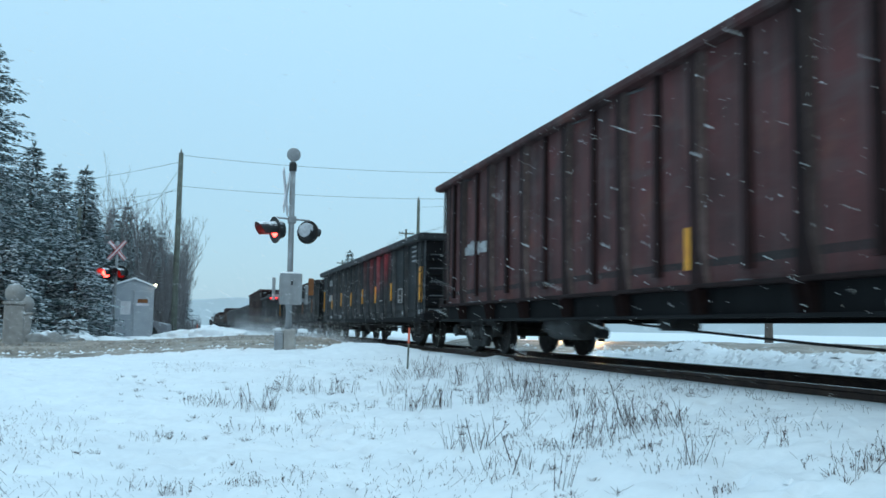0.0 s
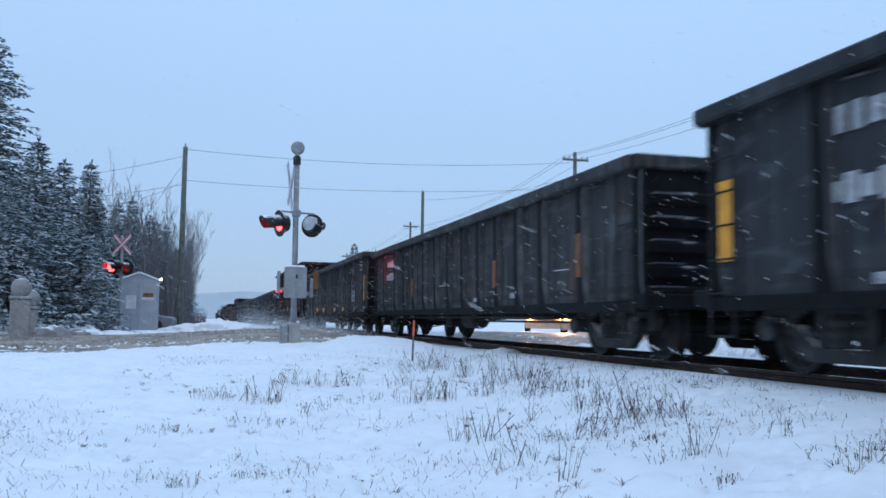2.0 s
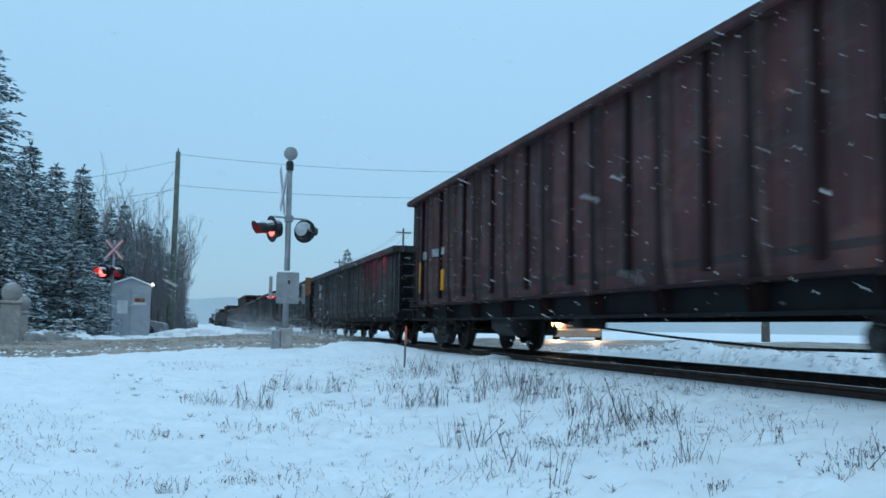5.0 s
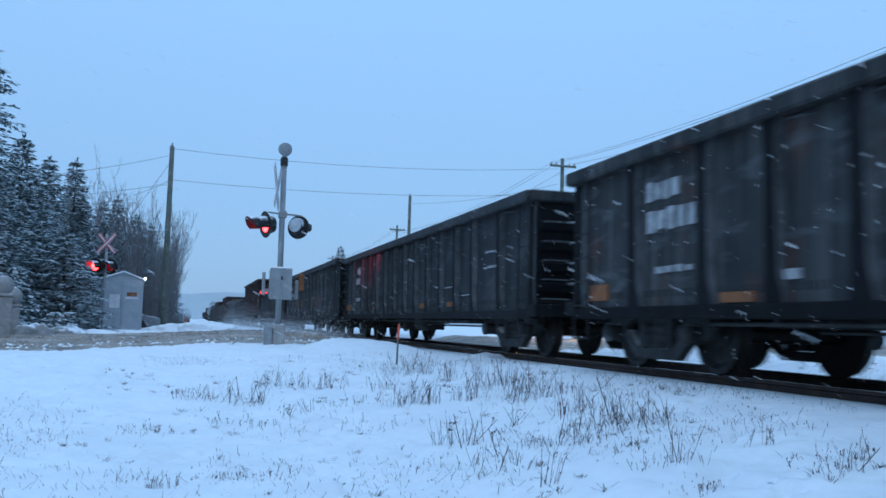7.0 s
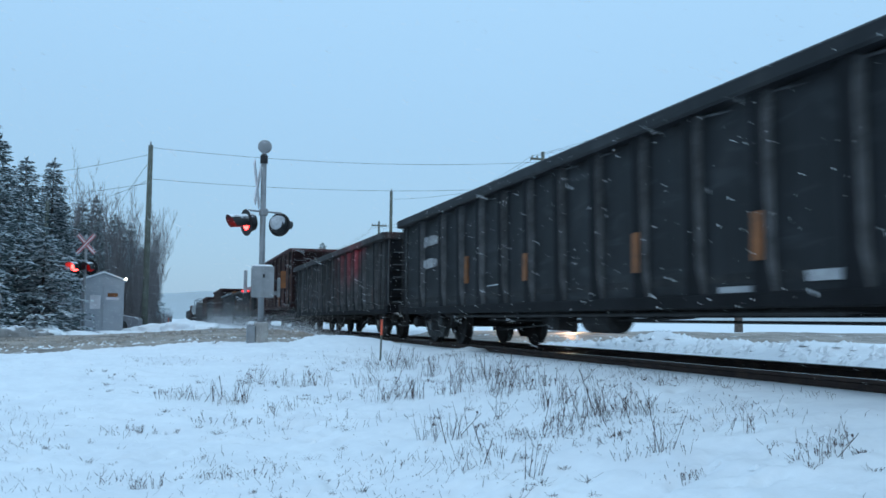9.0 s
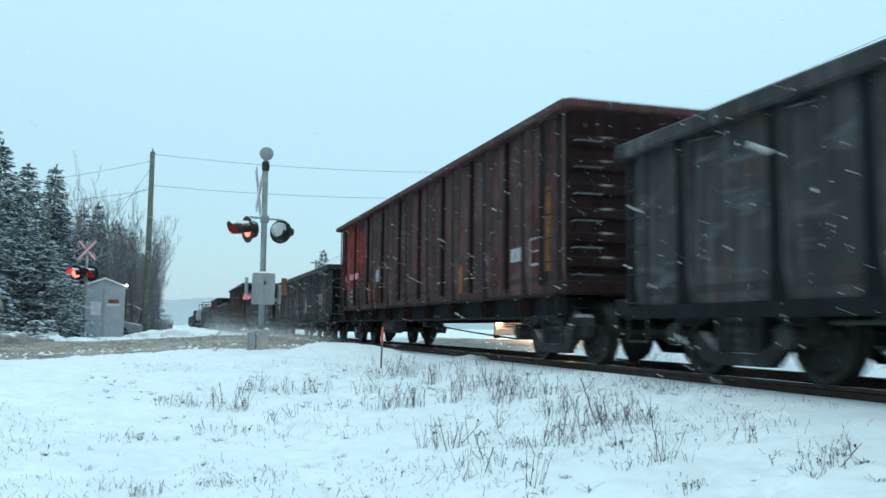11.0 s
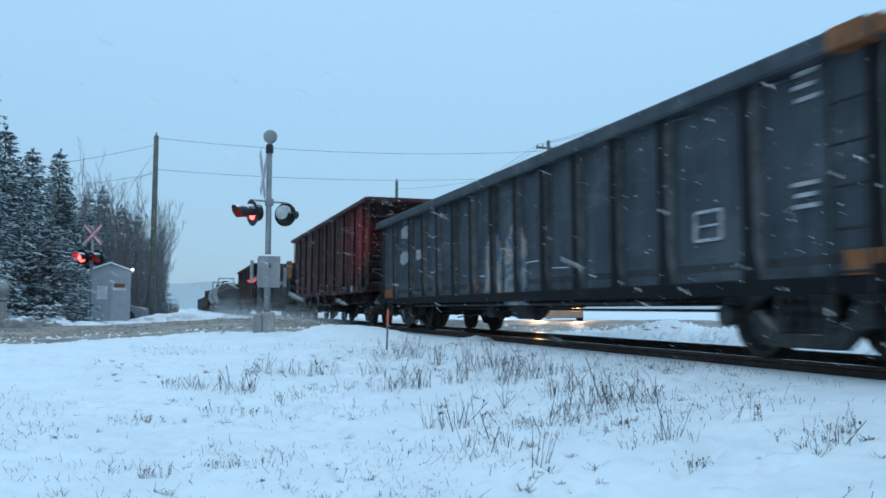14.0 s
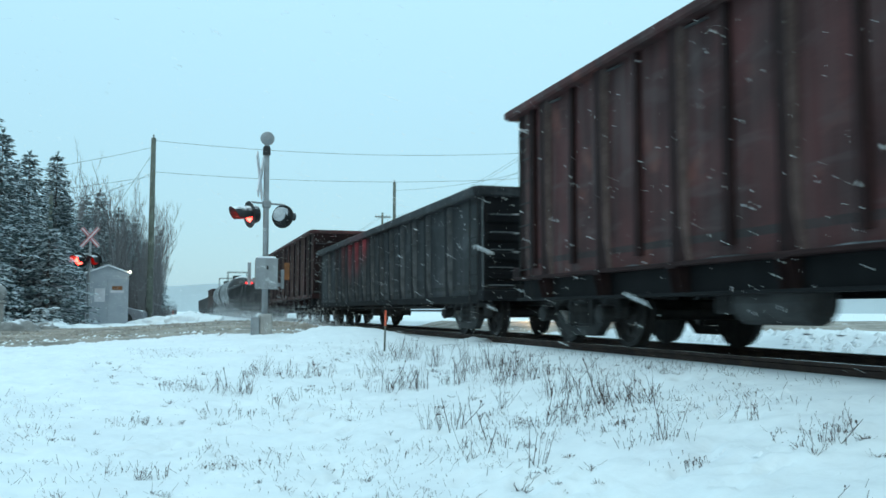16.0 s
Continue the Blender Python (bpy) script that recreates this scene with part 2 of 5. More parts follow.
REDBAND = material("red_reflective_band", (0.5, 0.06, 0.07), (0.35, 0.05, 0.06), 5, 0.5)
SHED = material("grey_shed_panel", (0.36, 0.38, 0.41), (0.29, 0.31, 0.34), 2, 0.55, 0.1, snow=0.3, streaks=0.2)
WOOD = material("weathered_pole_wood", (0.15, 0.16, 0.135), (0.085, 0.09, 0.075), 3, 0.85, streaks=0.4, streak_col=(0.08, 0.10, 0.08))
BARK = material("bark", (0.13, 0.105, 0.09), (0.06, 0.05, 0.045), 6, 0.9, snow=0.05)
# twigs and needles: snow-dusted, base colours lifted to carry haze over the trees
TWIG = material("frosted_hazy_twig", (0.215, 0.205, 0.21), (0.13, 0.122, 0.125), 6, 0.9, snow=0.28)
NEEDLE = material("hazy_spruce_needles", (0.125, 0.165, 0.168), (0.075, 0.108, 0.110), 1.5, 0.8, snow=0.62, snow_col=(0.40, 0.45, 0.48), bump=0, vary=0.18)
LADEN = material("snow_laden_needles", (0.115, 0.155, 0.155), (0.065, 0.098, 0.100), 1.5, 0.8, snow=0.95, snow_col=(0.66, 0.70, 0.74), bump=0)
STONE = material("gatepost_stone", (0.33, 0.32, 0.31), (0.22, 0.21, 0.205), 5, 0.85, snow=0.2)
STRAW = material("dry_stalk", (0.115, 0.076, 0.066), (0.040, 0.028, 0.027), 12, 0.9, bump=0)
ORANGE = material("orange_stake", (0.70, 0.13, 0.07), (0.5, 0.09, 0.05), 7, 0.6)
FROST = material("frosted_metal", (0.52, 0.54, 0.57), (0.30, 0.32, 0.34), 9, 0.8, bump=0.5)
CONCRETE = material("concrete", (0.40, 0.39, 0.37), (0.26, 0.25, 0.24), 5, 0.9, snow=0.3)
WIRE = material("wire", (0.05, 0.05, 0.055), (0.03, 0.03, 0.03), 5, 0.6)
REDLIT = glow("lit_red_lens", (1.0, 0.035, 0.03), 14.0)
REDDIM = glow("red_lens", (1.0, 0.02, 0.02), 3.5)
REDOFF = glow("unlit_red_lens", (0.45, 0.01, 0.01), 0.25)
WARM = glow("headlight_glass", (1.0, 0.45, 0.13), 45.0)
PORCH = glow("small_lamp_glass", (1.0, 0.85, 0.6), 9.0)


# ---- ground, road, track ----
def smooth01(t):
    t = min(1.0, max(0.0, t))
    return t * t * (3 - 2 * t)


def ground_z(x, y):
    """Height of the snow, rail top at 0."""
    if abs(x) < 0.84:
        return -0.24
    side = smooth01((abs(x) - 1.3) / 4.6)
    z = -0.04 - 0.085 * smooth01((abs(x) - 0.9) / 2.2) - 0.66 * side * (1 - smooth01((y - 2) / 16.5)) * (1 if x < 0 else 0.25)
    z += (0.10 * smooth01((y - 12) / 7) + 0.15 * smooth01((y - 20.5) / 11) - 0.10 * smooth01((y - 33) / 9)) * smooth01((abs(x) - 1.6) / 1.2)
    z -= 0.26 * smooth01((-x - 4.6) / 5.5) * smooth01((y - 13) / 7)
    if x < -1.4:
        z += 0.20 * smooth01((y - 14.8) / 3.2) * (1 - smooth01((y - 19.4) / 1.4)) * smooth01((-1.45 - x) / 0.9) * (1 - smooth01((-x - 3.0) / 1.1))
    if x > 1.6:
        z += 0.36 * math.exp(-((x - 3.7) / 1.0) ** 2) * (1 - smooth01((y - 16.5) / 3.5)) * (0.8 + 0.4 * noise.noise((x * 0.9, y * 0.7, 14.0)))
    r = math.hypot(x, y)
    fade = smooth01((abs(x) - 0.9) / 1.2)
    z += fade * 0.05 * (noise.noise((x * 0.55, y * 0.55, 3.1)) + 0.5 * noise.noise((x * 1.7, y * 1.7, 1.0))) * (1 if r < 60 else 0)
    if r < 25:
        z += fade * 0.022 * noise.noise((x * 3.6, y * 3.6, 7.0))
        if x < 0:
            pit = noise.noise((x * 6.5, y * 6.5, 21.0)) * 0.7 + noise.noise((x * 1.1, y * 1.1, 4.0)) * 0.5
            z -= fade * 0.15 * max(0.0, pit - 0.18)
            z += fade * 0.021 * noise.noise((x * 11.0, y * 11.0, 2.0))
    return z


def ticks(lo, hi, fine_lo, fine_hi, step):
    """Coordinates, fine in the middle and wider towards the ends."""
    out, v, d = [], fine_lo, step
    n = int(round((fine_hi - fine_lo) / step))
    mid = [fine_lo + k * step for k in range(n + 1)]
    a, d = [], step
    v = fine_hi
    while v < hi:
        d *= 1.18
        v += d
        a.append(min(v, hi))
    b, d, v = [], step, fine_lo
    while v > lo:
        d *= 1.18
        v -= d
        b.append(max(v, lo))
    return b[::-1] + mid + a


def grid_sheet(name, xs, ys, zf, mat):
    verts = [(x, y, zf(x, y)) for y in ys for x in xs]
    nx = len(xs)
    faces = [(j * nx + i, j * nx + i + 1, (j + 1) * nx + i + 1, (j + 1) * nx + i) for j in range(len(ys) - 1) for i in range(nx - 1)]
    me = bpy.data.meshes.new(name)
    me.from_pydata(verts, [], faces)
    me.shade_smooth()
    me.materials.append(mat)
    return new(name, me)


ground = grid_sheet("ground", ticks(-2500, 2500, -12.5, 6.5, 0.055), ticks(-1500, 2500, 3.0, 15.5, 0.055), ground_z, SNOW)
tagged(ground, "snow-covered verge sloping gently up to the railway", "snow", kind="structure")

ROAD_Y0, ROAD_Y1 = 20.6, 30.8


def road_z(x, y):
    z = ground_z(x, y)
    e = min(1, max(0, min(y - ROAD_Y0, ROAD_Y1 - y) / 0.8))
    if abs(x) < 1.7:
        return -0.03
    rut = 0.05 * noise.noise((x * 0.25, y * 2.6, 5)) + 0.03 * noise.noise((x * 1.2, y * 4, 9))
    return z - 0.03 + (0.06 + rut) * e


road = grid_sheet("road", ticks(-300, 300, -24, 14, 0.3), [ROAD_Y0 + k * 0.2 for k in range(52)], road_z, ROADSNOW)
tagged(road, "slushy brown country road crossing the railway", "road", kind="structure")

bed = bmesh.new()
ys = [-60 + k * 1.0 for k in range(500)]
for y0, y1 in zip(ys, ys[1:]):
    q = [(-0.95, -0.14), (-0.84, -0.11), (0.84, -0.11), (0.95, -0.14)]
    for (xa, za), (xb, zb) in zip(q, q[1:]):
        bed.faces.new([bed.verts.new(p) for p in ((xa, y0, za), (xb, y0, zb), (xb, y1, zb), (xa, y1, za))])
tagged(part("track_bed", bed, BALLAST), "dark stone ballast with snow between the rails", "ballast", kind="structure")


def rail_mesh(y0, y1):
    bm = bmesh.new()
    out = [(-0.07, -0.172), (0.07, -0.172), (0.07, -0.155), (0.012, -0.13), (0.012, -0.045), (0.036, -0.035), (0.036, -0.006), (0.03, -0.001), (-0.03, -0.001), (-0.036, -0.006), (-0.036, -0.035), (-0.012, -0.045), (-0.012, -0.13), (-0.07, -0.155)]
    a = [bm.verts.new((x, y0, z)) for x, z in out]
    b = [bm.verts.new((x, y1, z)) for x, z in out]
    for k in range(len(a)):
        bm.faces.new((a[k], a[(k + 1) % len(a)], b[(k + 1) % len(a)], b[k]))
    bm.faces.new(a[::-1])
    bm.faces.new(b)
    return bm


RAIL_Z = 0.05
track = tagged(new("railway_track"), "straight single railway track in snow", "railway track", kind="structure")
for x in (-0.755, 0.755):
    r = part("rail", rail_mesh(-60, 430), RAIL, track)
    r.location = (x, 0, RAIL_Z)
    s = part("rail_head", boxed(-0.026, 0.026, -60, 430, -0.001, 0.0005), RAILTOP, track, "polished running surface")
    s.location = (x, 0, RAIL_Z)
tie = part("tie", boxed(-1.3, 1.3, -0.11, 0.11, -0.20, -0.092, 0.012), TIE, track)
tie.location.y = -8
for k in range(1, 160):
    again(tie, "tie", pose(random.uniform(-.04, .04), -8 + k * 0.56, random.uniform(-.008, .006), 0, 0, random.uniform(-1.5, 1.5)), track)

# ---- freight cars ----


def travelled(t):
    """Metres that the train has run by t seconds; it slows a little."""
    return 14.545 * t - 0.0351 * t * t


GAUGE_R = 0.42


def truck_parts(parent, yc):
    """A three-piece freight truck with its two wheelsets, under a car."""
    up = RAIL_Z
    bol = part("truck_bolster", boxed(-1.0, 1.0, yc - 0.2, yc + 0.2, 0.42 + up, 0.66, 0.03), IRON, parent)
    for sx in (-1, 1):
        bm = bmesh.new()
        xa, xb = sx * 0.96, sx * 1.08
        for o in ([(-1.15, 0.50), (-1.1, 0.62), (-0.72, 0.66), (-0.45, 0.80), (0.45, 0.80), (0.72, 0.66), (1.1, 0.62), (1.15, 0.50), (1.08, 0.36), (0.78, 0.38), (0.70, 0.52), (0.42, 0.66), (-0.42, 0.66), (-0.70, 0.52), (-0.78, 0.38), (-1.08, 0.36)],
                  [(-0.80, 0.40), (-0.66, 0.46), (-0.36, 0.25), (0.36, 0.25), (0.66, 0.46), (0.80, 0.40), (0.46, 0.13), (-0.46, 0.13)],
                  [(-0.36, 0.24), (-0.26, 0.24), (-0.26, 0.68), (-0.36, 0.68)], [(0.26, 0.24), (0.36, 0.24), (0.36, 0.68), (0.26, 0.68)]):
            prism(bm, [(yc + y, z + up) for y, z in o], xa, xb)
        part("side_frame", bm, TRUCKFROST, bol)
        for s in (-0.89, 0.89):
            bm = bmesh.new()
            turned(bm, [(0.03, 0), (0.115, 0.01), (0.115, 0.05), (0.075, 0.075), (0.03, 0.085)], pose(sx * 1.2, yc + s, GAUGE_R + up, 0, 90 * sx, 0), 12)
            part("end_cap", bm, TRUCKFROST, bol, "bearing cap caked with snow")
            bm = bmesh.new()
            prism(bm, [(yc + s - 0.16, 0.62 + up), (yc + s + 0.16, 0.62 + up), (yc + s + 0.10, 0.665 + up), (yc + s - 0.09, 0.66 + up)], sx * 0.95, sx * 1.10)
            part("snow_cap", bm, FROST, bol, "snow lying on the side frame")
        for k in (-0.17, 0.0, 0.17):
            bm = bmesh.new()
            turned(bm, [(0.05, 0), (0.078, 0.02), (0.055, 0.05), (0.078, 0.08), (0.055, 0.11), (0.078, 0.14), (0.055, 0.17), (0.078, 0.2), (0.05, 0.22)], pose(sx * 1.03, yc + k, 0.255 + up) @ Matrix.Scale(1.7, 4, (0, 0, 1)), 8)
            part("coil_spring", bm, TRUCKFROST, bol)
        for s in (-0.89, 0.89):
            bm = bmesh.new()
            tube(bm, (sx * 0.93, yc + s, GAUGE_R + up), (sx * 1.2, yc + s, GAUGE_R + up), 0.11, 0.10, 10)
            part("bearing_cap", bm, IRON, bol)
    sets = []
    for s in (-0.89, 0.89):
        bm = bmesh.new()
        tube(bm, (-0.95, 0, 0), (0.95, 0, 0), 0.08, n=8)
        for sx in (-1, 1):
            m = Matrix.Translation((sx * 0.80, 0, 0)) @ Matrix.Rotation(radians(90), 4, "Y") if sx > 0 else Matrix.Translation((-0.80, 0, 0)) @ Matrix.Rotation(radians(-90), 4, "Y")
            turned(bm, [(0.10, -0.09), (0.45, -0.085), (0.45, -0.06), (0.42, -0.05), (0.415, 0.045), (0.36, 0.045), (0.30, 0.0), (0.16, 0.0), (0.12, 0.05), (0.10, 0.06)], m, 24)
            for k in range(2):
                a = k * math.pi
                tube(bm, (sx * 0.815, 0.23 * math.cos(a), 0.23 * math.sin(a)), (sx * 0.825, 0.23 * math.cos(a), 0.23 * math.sin(a)), 0.05, n=8)
        ws = part("wheelset", bm, WHEEL, bol)
        ws.location = (0, yc + s, GAUGE_R + up)
        sets.append(ws)
    return sets


def gondola(name, length, top, sill, paint, chord, tall=False, post_paint=None, front=1.65):
    """An open freight car; local origin on the rail top at its middle, +y is its rear."""
    car = new(name)
    top_h = length / 2
    rung = None
    h = top_h - 0.27 if tall else top_h
    w = 1.33
    for sx in (-1, 1):
        part("side_sheet", boxed(min(sx * w, sx * (w - .03)), max(sx * w, sx * (w - .03)), -h, h, sill, top - 0.02), paint, car)
        bm = bmesh.new()
        box(bm, min(sx * (w - .06), sx * 1.51), max(sx * (w - .06), sx * 1.51), -top_h - 0.03, top_h + 0.03, top - chord, top, 0.025)
        part("top_chord", bm, paint, car)
        bm = bmesh.new()
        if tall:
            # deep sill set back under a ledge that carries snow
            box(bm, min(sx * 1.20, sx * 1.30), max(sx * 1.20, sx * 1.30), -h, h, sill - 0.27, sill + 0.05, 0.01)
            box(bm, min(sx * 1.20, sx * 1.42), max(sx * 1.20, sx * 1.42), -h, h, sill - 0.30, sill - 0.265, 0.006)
            # near-black colour paints in the shade below the ledge
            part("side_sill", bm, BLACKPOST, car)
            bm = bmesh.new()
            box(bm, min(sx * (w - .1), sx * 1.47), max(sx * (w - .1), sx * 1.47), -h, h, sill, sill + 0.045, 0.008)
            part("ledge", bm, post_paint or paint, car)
        else:
            box(bm, min(sx * (w - .1), sx * 1.392), max(sx * (w - .1), sx * 1.392), -h, h, sill - 0.02, sill + 0.12, 0.015)
            part("side_sill", bm, post_paint or paint, car)
    # side posts: flanged and tapering into the sill
    half = [1.70, 3.40, 5.10, 6.80] if tall else [1.07, 2.13, 3.18, 4.25, 5.34, 6.80]
    spots_y = [-y for y in half[::-1]] + [0.0] + half
    posts = [-h + 0.09] + spots_y + [h - 0.09]
    d = 0.10
    bm = bmesh.new()
    za, zb = sill + 0.01, top - chord
    secs = [(0.045, 0.15, za), (d * 0.8, 0.088, za + 0.40), (d, 0.080, zb - 0.25), (d, 0.105, zb)]
    rings = []
    for dep, hw, z in secs:
        rings.append([bm.verts.new(p) for p in ((0, -hw - 0.025, z), (-dep, -hw, z), (-dep, hw, z), (0, hw + 0.025, z))])
    for a, b in zip(rings, rings[1:]):
        for k in range(3):
            bm.faces.new((a[k], a[k + 1], b[k + 1], b[k]))
    bm.faces.new(rings[0])
    bm.faces.new(rings[-1][::-1])
    for f in bm.faces:  # driven snow clings to the side that meets the wind; FROSTED paints sheen too
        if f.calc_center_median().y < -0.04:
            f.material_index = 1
    first = None
    for y in posts:
        for sx in (-1, 1):
            m = pose(sx * w, y, 0, 0, 0, 0 if sx < 0 else 180)
            if y in (posts[0], posts[-1]):
                m = m @ Matrix.Scale(0.18, 4, (1, 0, 0))  # the corner posts are flat plates
            if first is None:
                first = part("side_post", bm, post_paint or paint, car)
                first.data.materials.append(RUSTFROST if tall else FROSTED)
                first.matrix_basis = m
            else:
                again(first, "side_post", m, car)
    # snow lodged under the chord, on the posts' flared heads
    cap = None
    for y in spots_y:
        if random.random() < 0.35:
            continue
        if cap is None:
            bm = bmesh.new()
            prism(bm, [(-0.30, -0.010), (0.10, 0.020), (0.10, 0.030), (-0.30, 0.000)], -0.05, -0.005)
            cap = part("snow_cap", bm, DUSTED, car, "thin lodged snow")
            cap.matrix_basis = pose(-w, y - 0.25, zb - 0.05, 0, 0, 0)
        else:
            again(cap, "snow_cap", pose(-w, y - 0.25 + random.uniform(-.1, .1), zb - 0.05, 0, 0, random.uniform(-3, 3)), car)
    line = None
    for y in [(a + b) / 2 for a, b in zip(spots_y, spots_y[1:])]:
        if random.random() < (0.4 if paint == MAROON else 0.75):
            continue
        m = pose(-w, y + random.uniform(-.12, .12), sill + random.choice((0.42, 0.55, 0.60)), 0, 0, random.uniform(-1, 1)) @ pose(0, 0, 0, random.uniform(-1.5, 1.5), 0, 0)
        if line is None:
            line = part("snow_line", boxed(-0.016, 0.0, -0.25, 0.25, -0.004, 0.004), SNOW, car, "thin line of snow on a weld seam")
            line.matrix_basis = m
        else:
            again(line, "snow_line", m, car)
    if tall:
        thin = None
        for y in [(a + b) / 2 for a, b in zip(posts, posts[1:])]:
            for sx in (-1, 1):
                m = pose(sx * w, y, 0, 0, 0, 0 if sx < 0 else 180)
                if thin is None:
                    bm = bmesh.new()
                    prism(bm, [(-0.06, sill + .16), (0.06, sill + .16), (0.04, zb), (-0.04, zb)], -0.06, 0.0)
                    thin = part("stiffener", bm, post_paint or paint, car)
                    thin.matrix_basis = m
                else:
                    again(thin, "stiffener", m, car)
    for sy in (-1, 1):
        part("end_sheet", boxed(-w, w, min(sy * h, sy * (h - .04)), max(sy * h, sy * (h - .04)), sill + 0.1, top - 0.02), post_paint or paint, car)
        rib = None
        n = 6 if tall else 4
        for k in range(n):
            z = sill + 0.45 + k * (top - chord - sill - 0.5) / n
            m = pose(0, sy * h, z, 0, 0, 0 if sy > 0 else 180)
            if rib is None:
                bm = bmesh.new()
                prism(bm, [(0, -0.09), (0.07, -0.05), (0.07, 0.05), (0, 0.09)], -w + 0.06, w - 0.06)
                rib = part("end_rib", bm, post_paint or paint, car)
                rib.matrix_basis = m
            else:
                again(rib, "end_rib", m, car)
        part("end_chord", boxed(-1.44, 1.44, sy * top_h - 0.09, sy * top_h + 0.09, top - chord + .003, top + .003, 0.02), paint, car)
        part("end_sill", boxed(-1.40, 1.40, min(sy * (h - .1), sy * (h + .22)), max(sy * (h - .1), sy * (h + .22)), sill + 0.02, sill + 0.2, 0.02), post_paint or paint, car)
        # coupler and draft gear
        bm = bmesh.new()
        box(bm, -0.09, 0.09, min(sy * h, sy * (h + .45)), max(sy * h, sy * (h + .45)), 0.74, 0.92, 0.02)
        box(bm, -0.19, 0.16, min(sy * (h + .43), sy * (h + .78)), max(sy * (h + .43), sy * (h + .78)), 0.70, 0.98, 0.05)
        part("coupler", bm, IRON, car, "cast iron knuckle coupler")
        # ladders at the corners
        for sx in (-1, 1):
            bm = bmesh.new()
            n = 7 if tall else 5
            yl = sy * (h - 0.30)
            rungs = []
            for k in range(n):
                z = sill + 0.15 + k * (top - chord - sill - 0.2) / n
                rungs.append(z)
            for e in (-0.21, 0.21):
                tube(bm, (sx * 1.395, yl + e, sill - 0.28), (sx * 1.395, yl + e, top - chord), 0.016, n=5)
            tube(bm, (sx * 1.395, yl - 0.225, sill - 0.27), (sx * 1.395, yl + 0.225, sill - 0.27), 0.014, n=5)
            ladder = part("ladder", bm, IRON, car)
            for z in rungs:
                if rung is None:
                    rung = part("rung", tubed((0, -0.225, 0), (0, 0.225, 0), 0.012, n=5), IRON, ladder)
                    rung.matrix_basis = pose(sx * 1.395, yl, z)
                else:
                    again(rung, "rung", pose(sx * 1.395, yl, z), ladder)
    part("floor", boxed(-w, w, -h, h, sill + 0.22, sill + 0.30), IRON, car)
    part("centre_sill", boxed(-0.2, 0.2, -h, h, sill - 0.10 if tall else 0.60, sill + 0.22, 0.01), IRON, car)
    cb = None
    for y in spots_y:
        if cb is None:
            bm = bmesh.new()
            prism(bm, [(-0.06, sill + .22), (0.06, sill + .22), (0.04, sill + .02), (-0.04, sill + .02)], -w + .02, w - .02)
            cb = part("crossbearer", bm, IRON, car)
            cb.location.y = y
        else:
            again(cb, "crossbearer", pose(0, y, 0), car)
    if tall:
        strut = None
        for y in spots_y:
            for sx in (-1, 1):
                if strut is None:
                    bm = bmesh.new()
                    # gusset web from the ledge down to the sill's foot
                    for e in (-0.075, 0.06):
                        v = [bm.verts.new(q) for e2 in (e, e + 0.015) for q in ((-1.29, e2, sill + .01), (-1.47, e2, sill + .01), (-1.41, e2, sill - .27), (-1.29, e2, sill - .27))]
                        for f in ((0, 1, 2, 3), (7, 6, 5, 4), (0, 4, 5, 1), (1, 5, 6, 2), (2, 6, 7, 3), (3, 7, 4, 0)):
                            bm.faces.new([v[i] for i in f])
                    box(bm, -1.475, -1.455, -0.09, 0.09, sill - .02, sill + .02)
                    strut = part("gusset", bm, post_paint or paint, car)
                    strut.location.y = y
                else:
                    again(strut, "gusset", pose(0, y, 0) if sx < 0 else pose(0, y, 0, 0, 0, 180), car)
        drift = None
        for y in [(a + b) / 2 for a, b in zip(posts, posts[1:])]:
            if random.random() < 0.45:
                continue
            m = pose(-w, y, sill + 0.043, 0, 0, 0) @ Matrix.Scale(random.uniform(0.3, 0.9), 4, (0, 1, 0))
            if drift is None:
                bm = bmesh.new()
                prism(bm, [(-0.50, 0), (0.50, 0), (0.30, 0.010), (0.1, 0.020), (-0.3, 0.014)], -0.115, 0.0)
                drift = part("ledge_snow", bm, DUSTED, car, "snow lying on the ledge")
                drift.matrix_basis = m
            else:
                again(drift, "ledge_snow", m, car)
    bar = None
    for k in range(6 if tall else 5):
        z = sill + 0.28 + k * (top - chord - sill - 0.3) / (6 if tall else 5)
        for sy, xx in ((-1, -1.02), (1, 1.02)):
            m = pose(xx, sy * (h + 0.13), z)
            if bar is None:
                bm = tubed((-0.20, 0, 0), (0.20, 0, 0), 0.011, n=6)
                for e in (-0.19, 0.19):
                    tube(bm, (e, 0, 0), (e, 0.13, 0), 0.011, n=5)
                bar = part("grab_iron", bm, DUSTED, car, "snow-dusted grab iron")
                bar.matrix_basis = m
            else:
                again(bar, "grab_iron", m if sy < 0 else m @ pose(0, 0, 0, 0, 0, 180), car)
    # brake gear below the floor
    bm = bmesh.new()
    turned(bm, [(0.14, -0.02), (0.20, 0.03), (0.20, 0.75), (0.14, 0.8)], pose(-0.95, -0.9, sill - 0.10, -90, 0, 0), 14)
    part("air_reservoir", bm, IRON, car, "round brake air tank")
    part("brake_valve", boxed(-1.2, -0.85, 0.5, 0.85, sill - 0.28, sill + 0.12, 0.04), IRON, car)
    bm = bmesh.new()
    tube(bm, (-0.5, -h * 0.7, sill - 0.08), (-0.5, h * 0.7, sill - 0.08), 0.018, n=6)
    tube(bm, (-1.15, -h * 0.62, sill - 0.06), (-1.15, h * 0.62, sill - 0.06), 0.014, n=6)
    part("brake_pipe", bm, IRON, car)
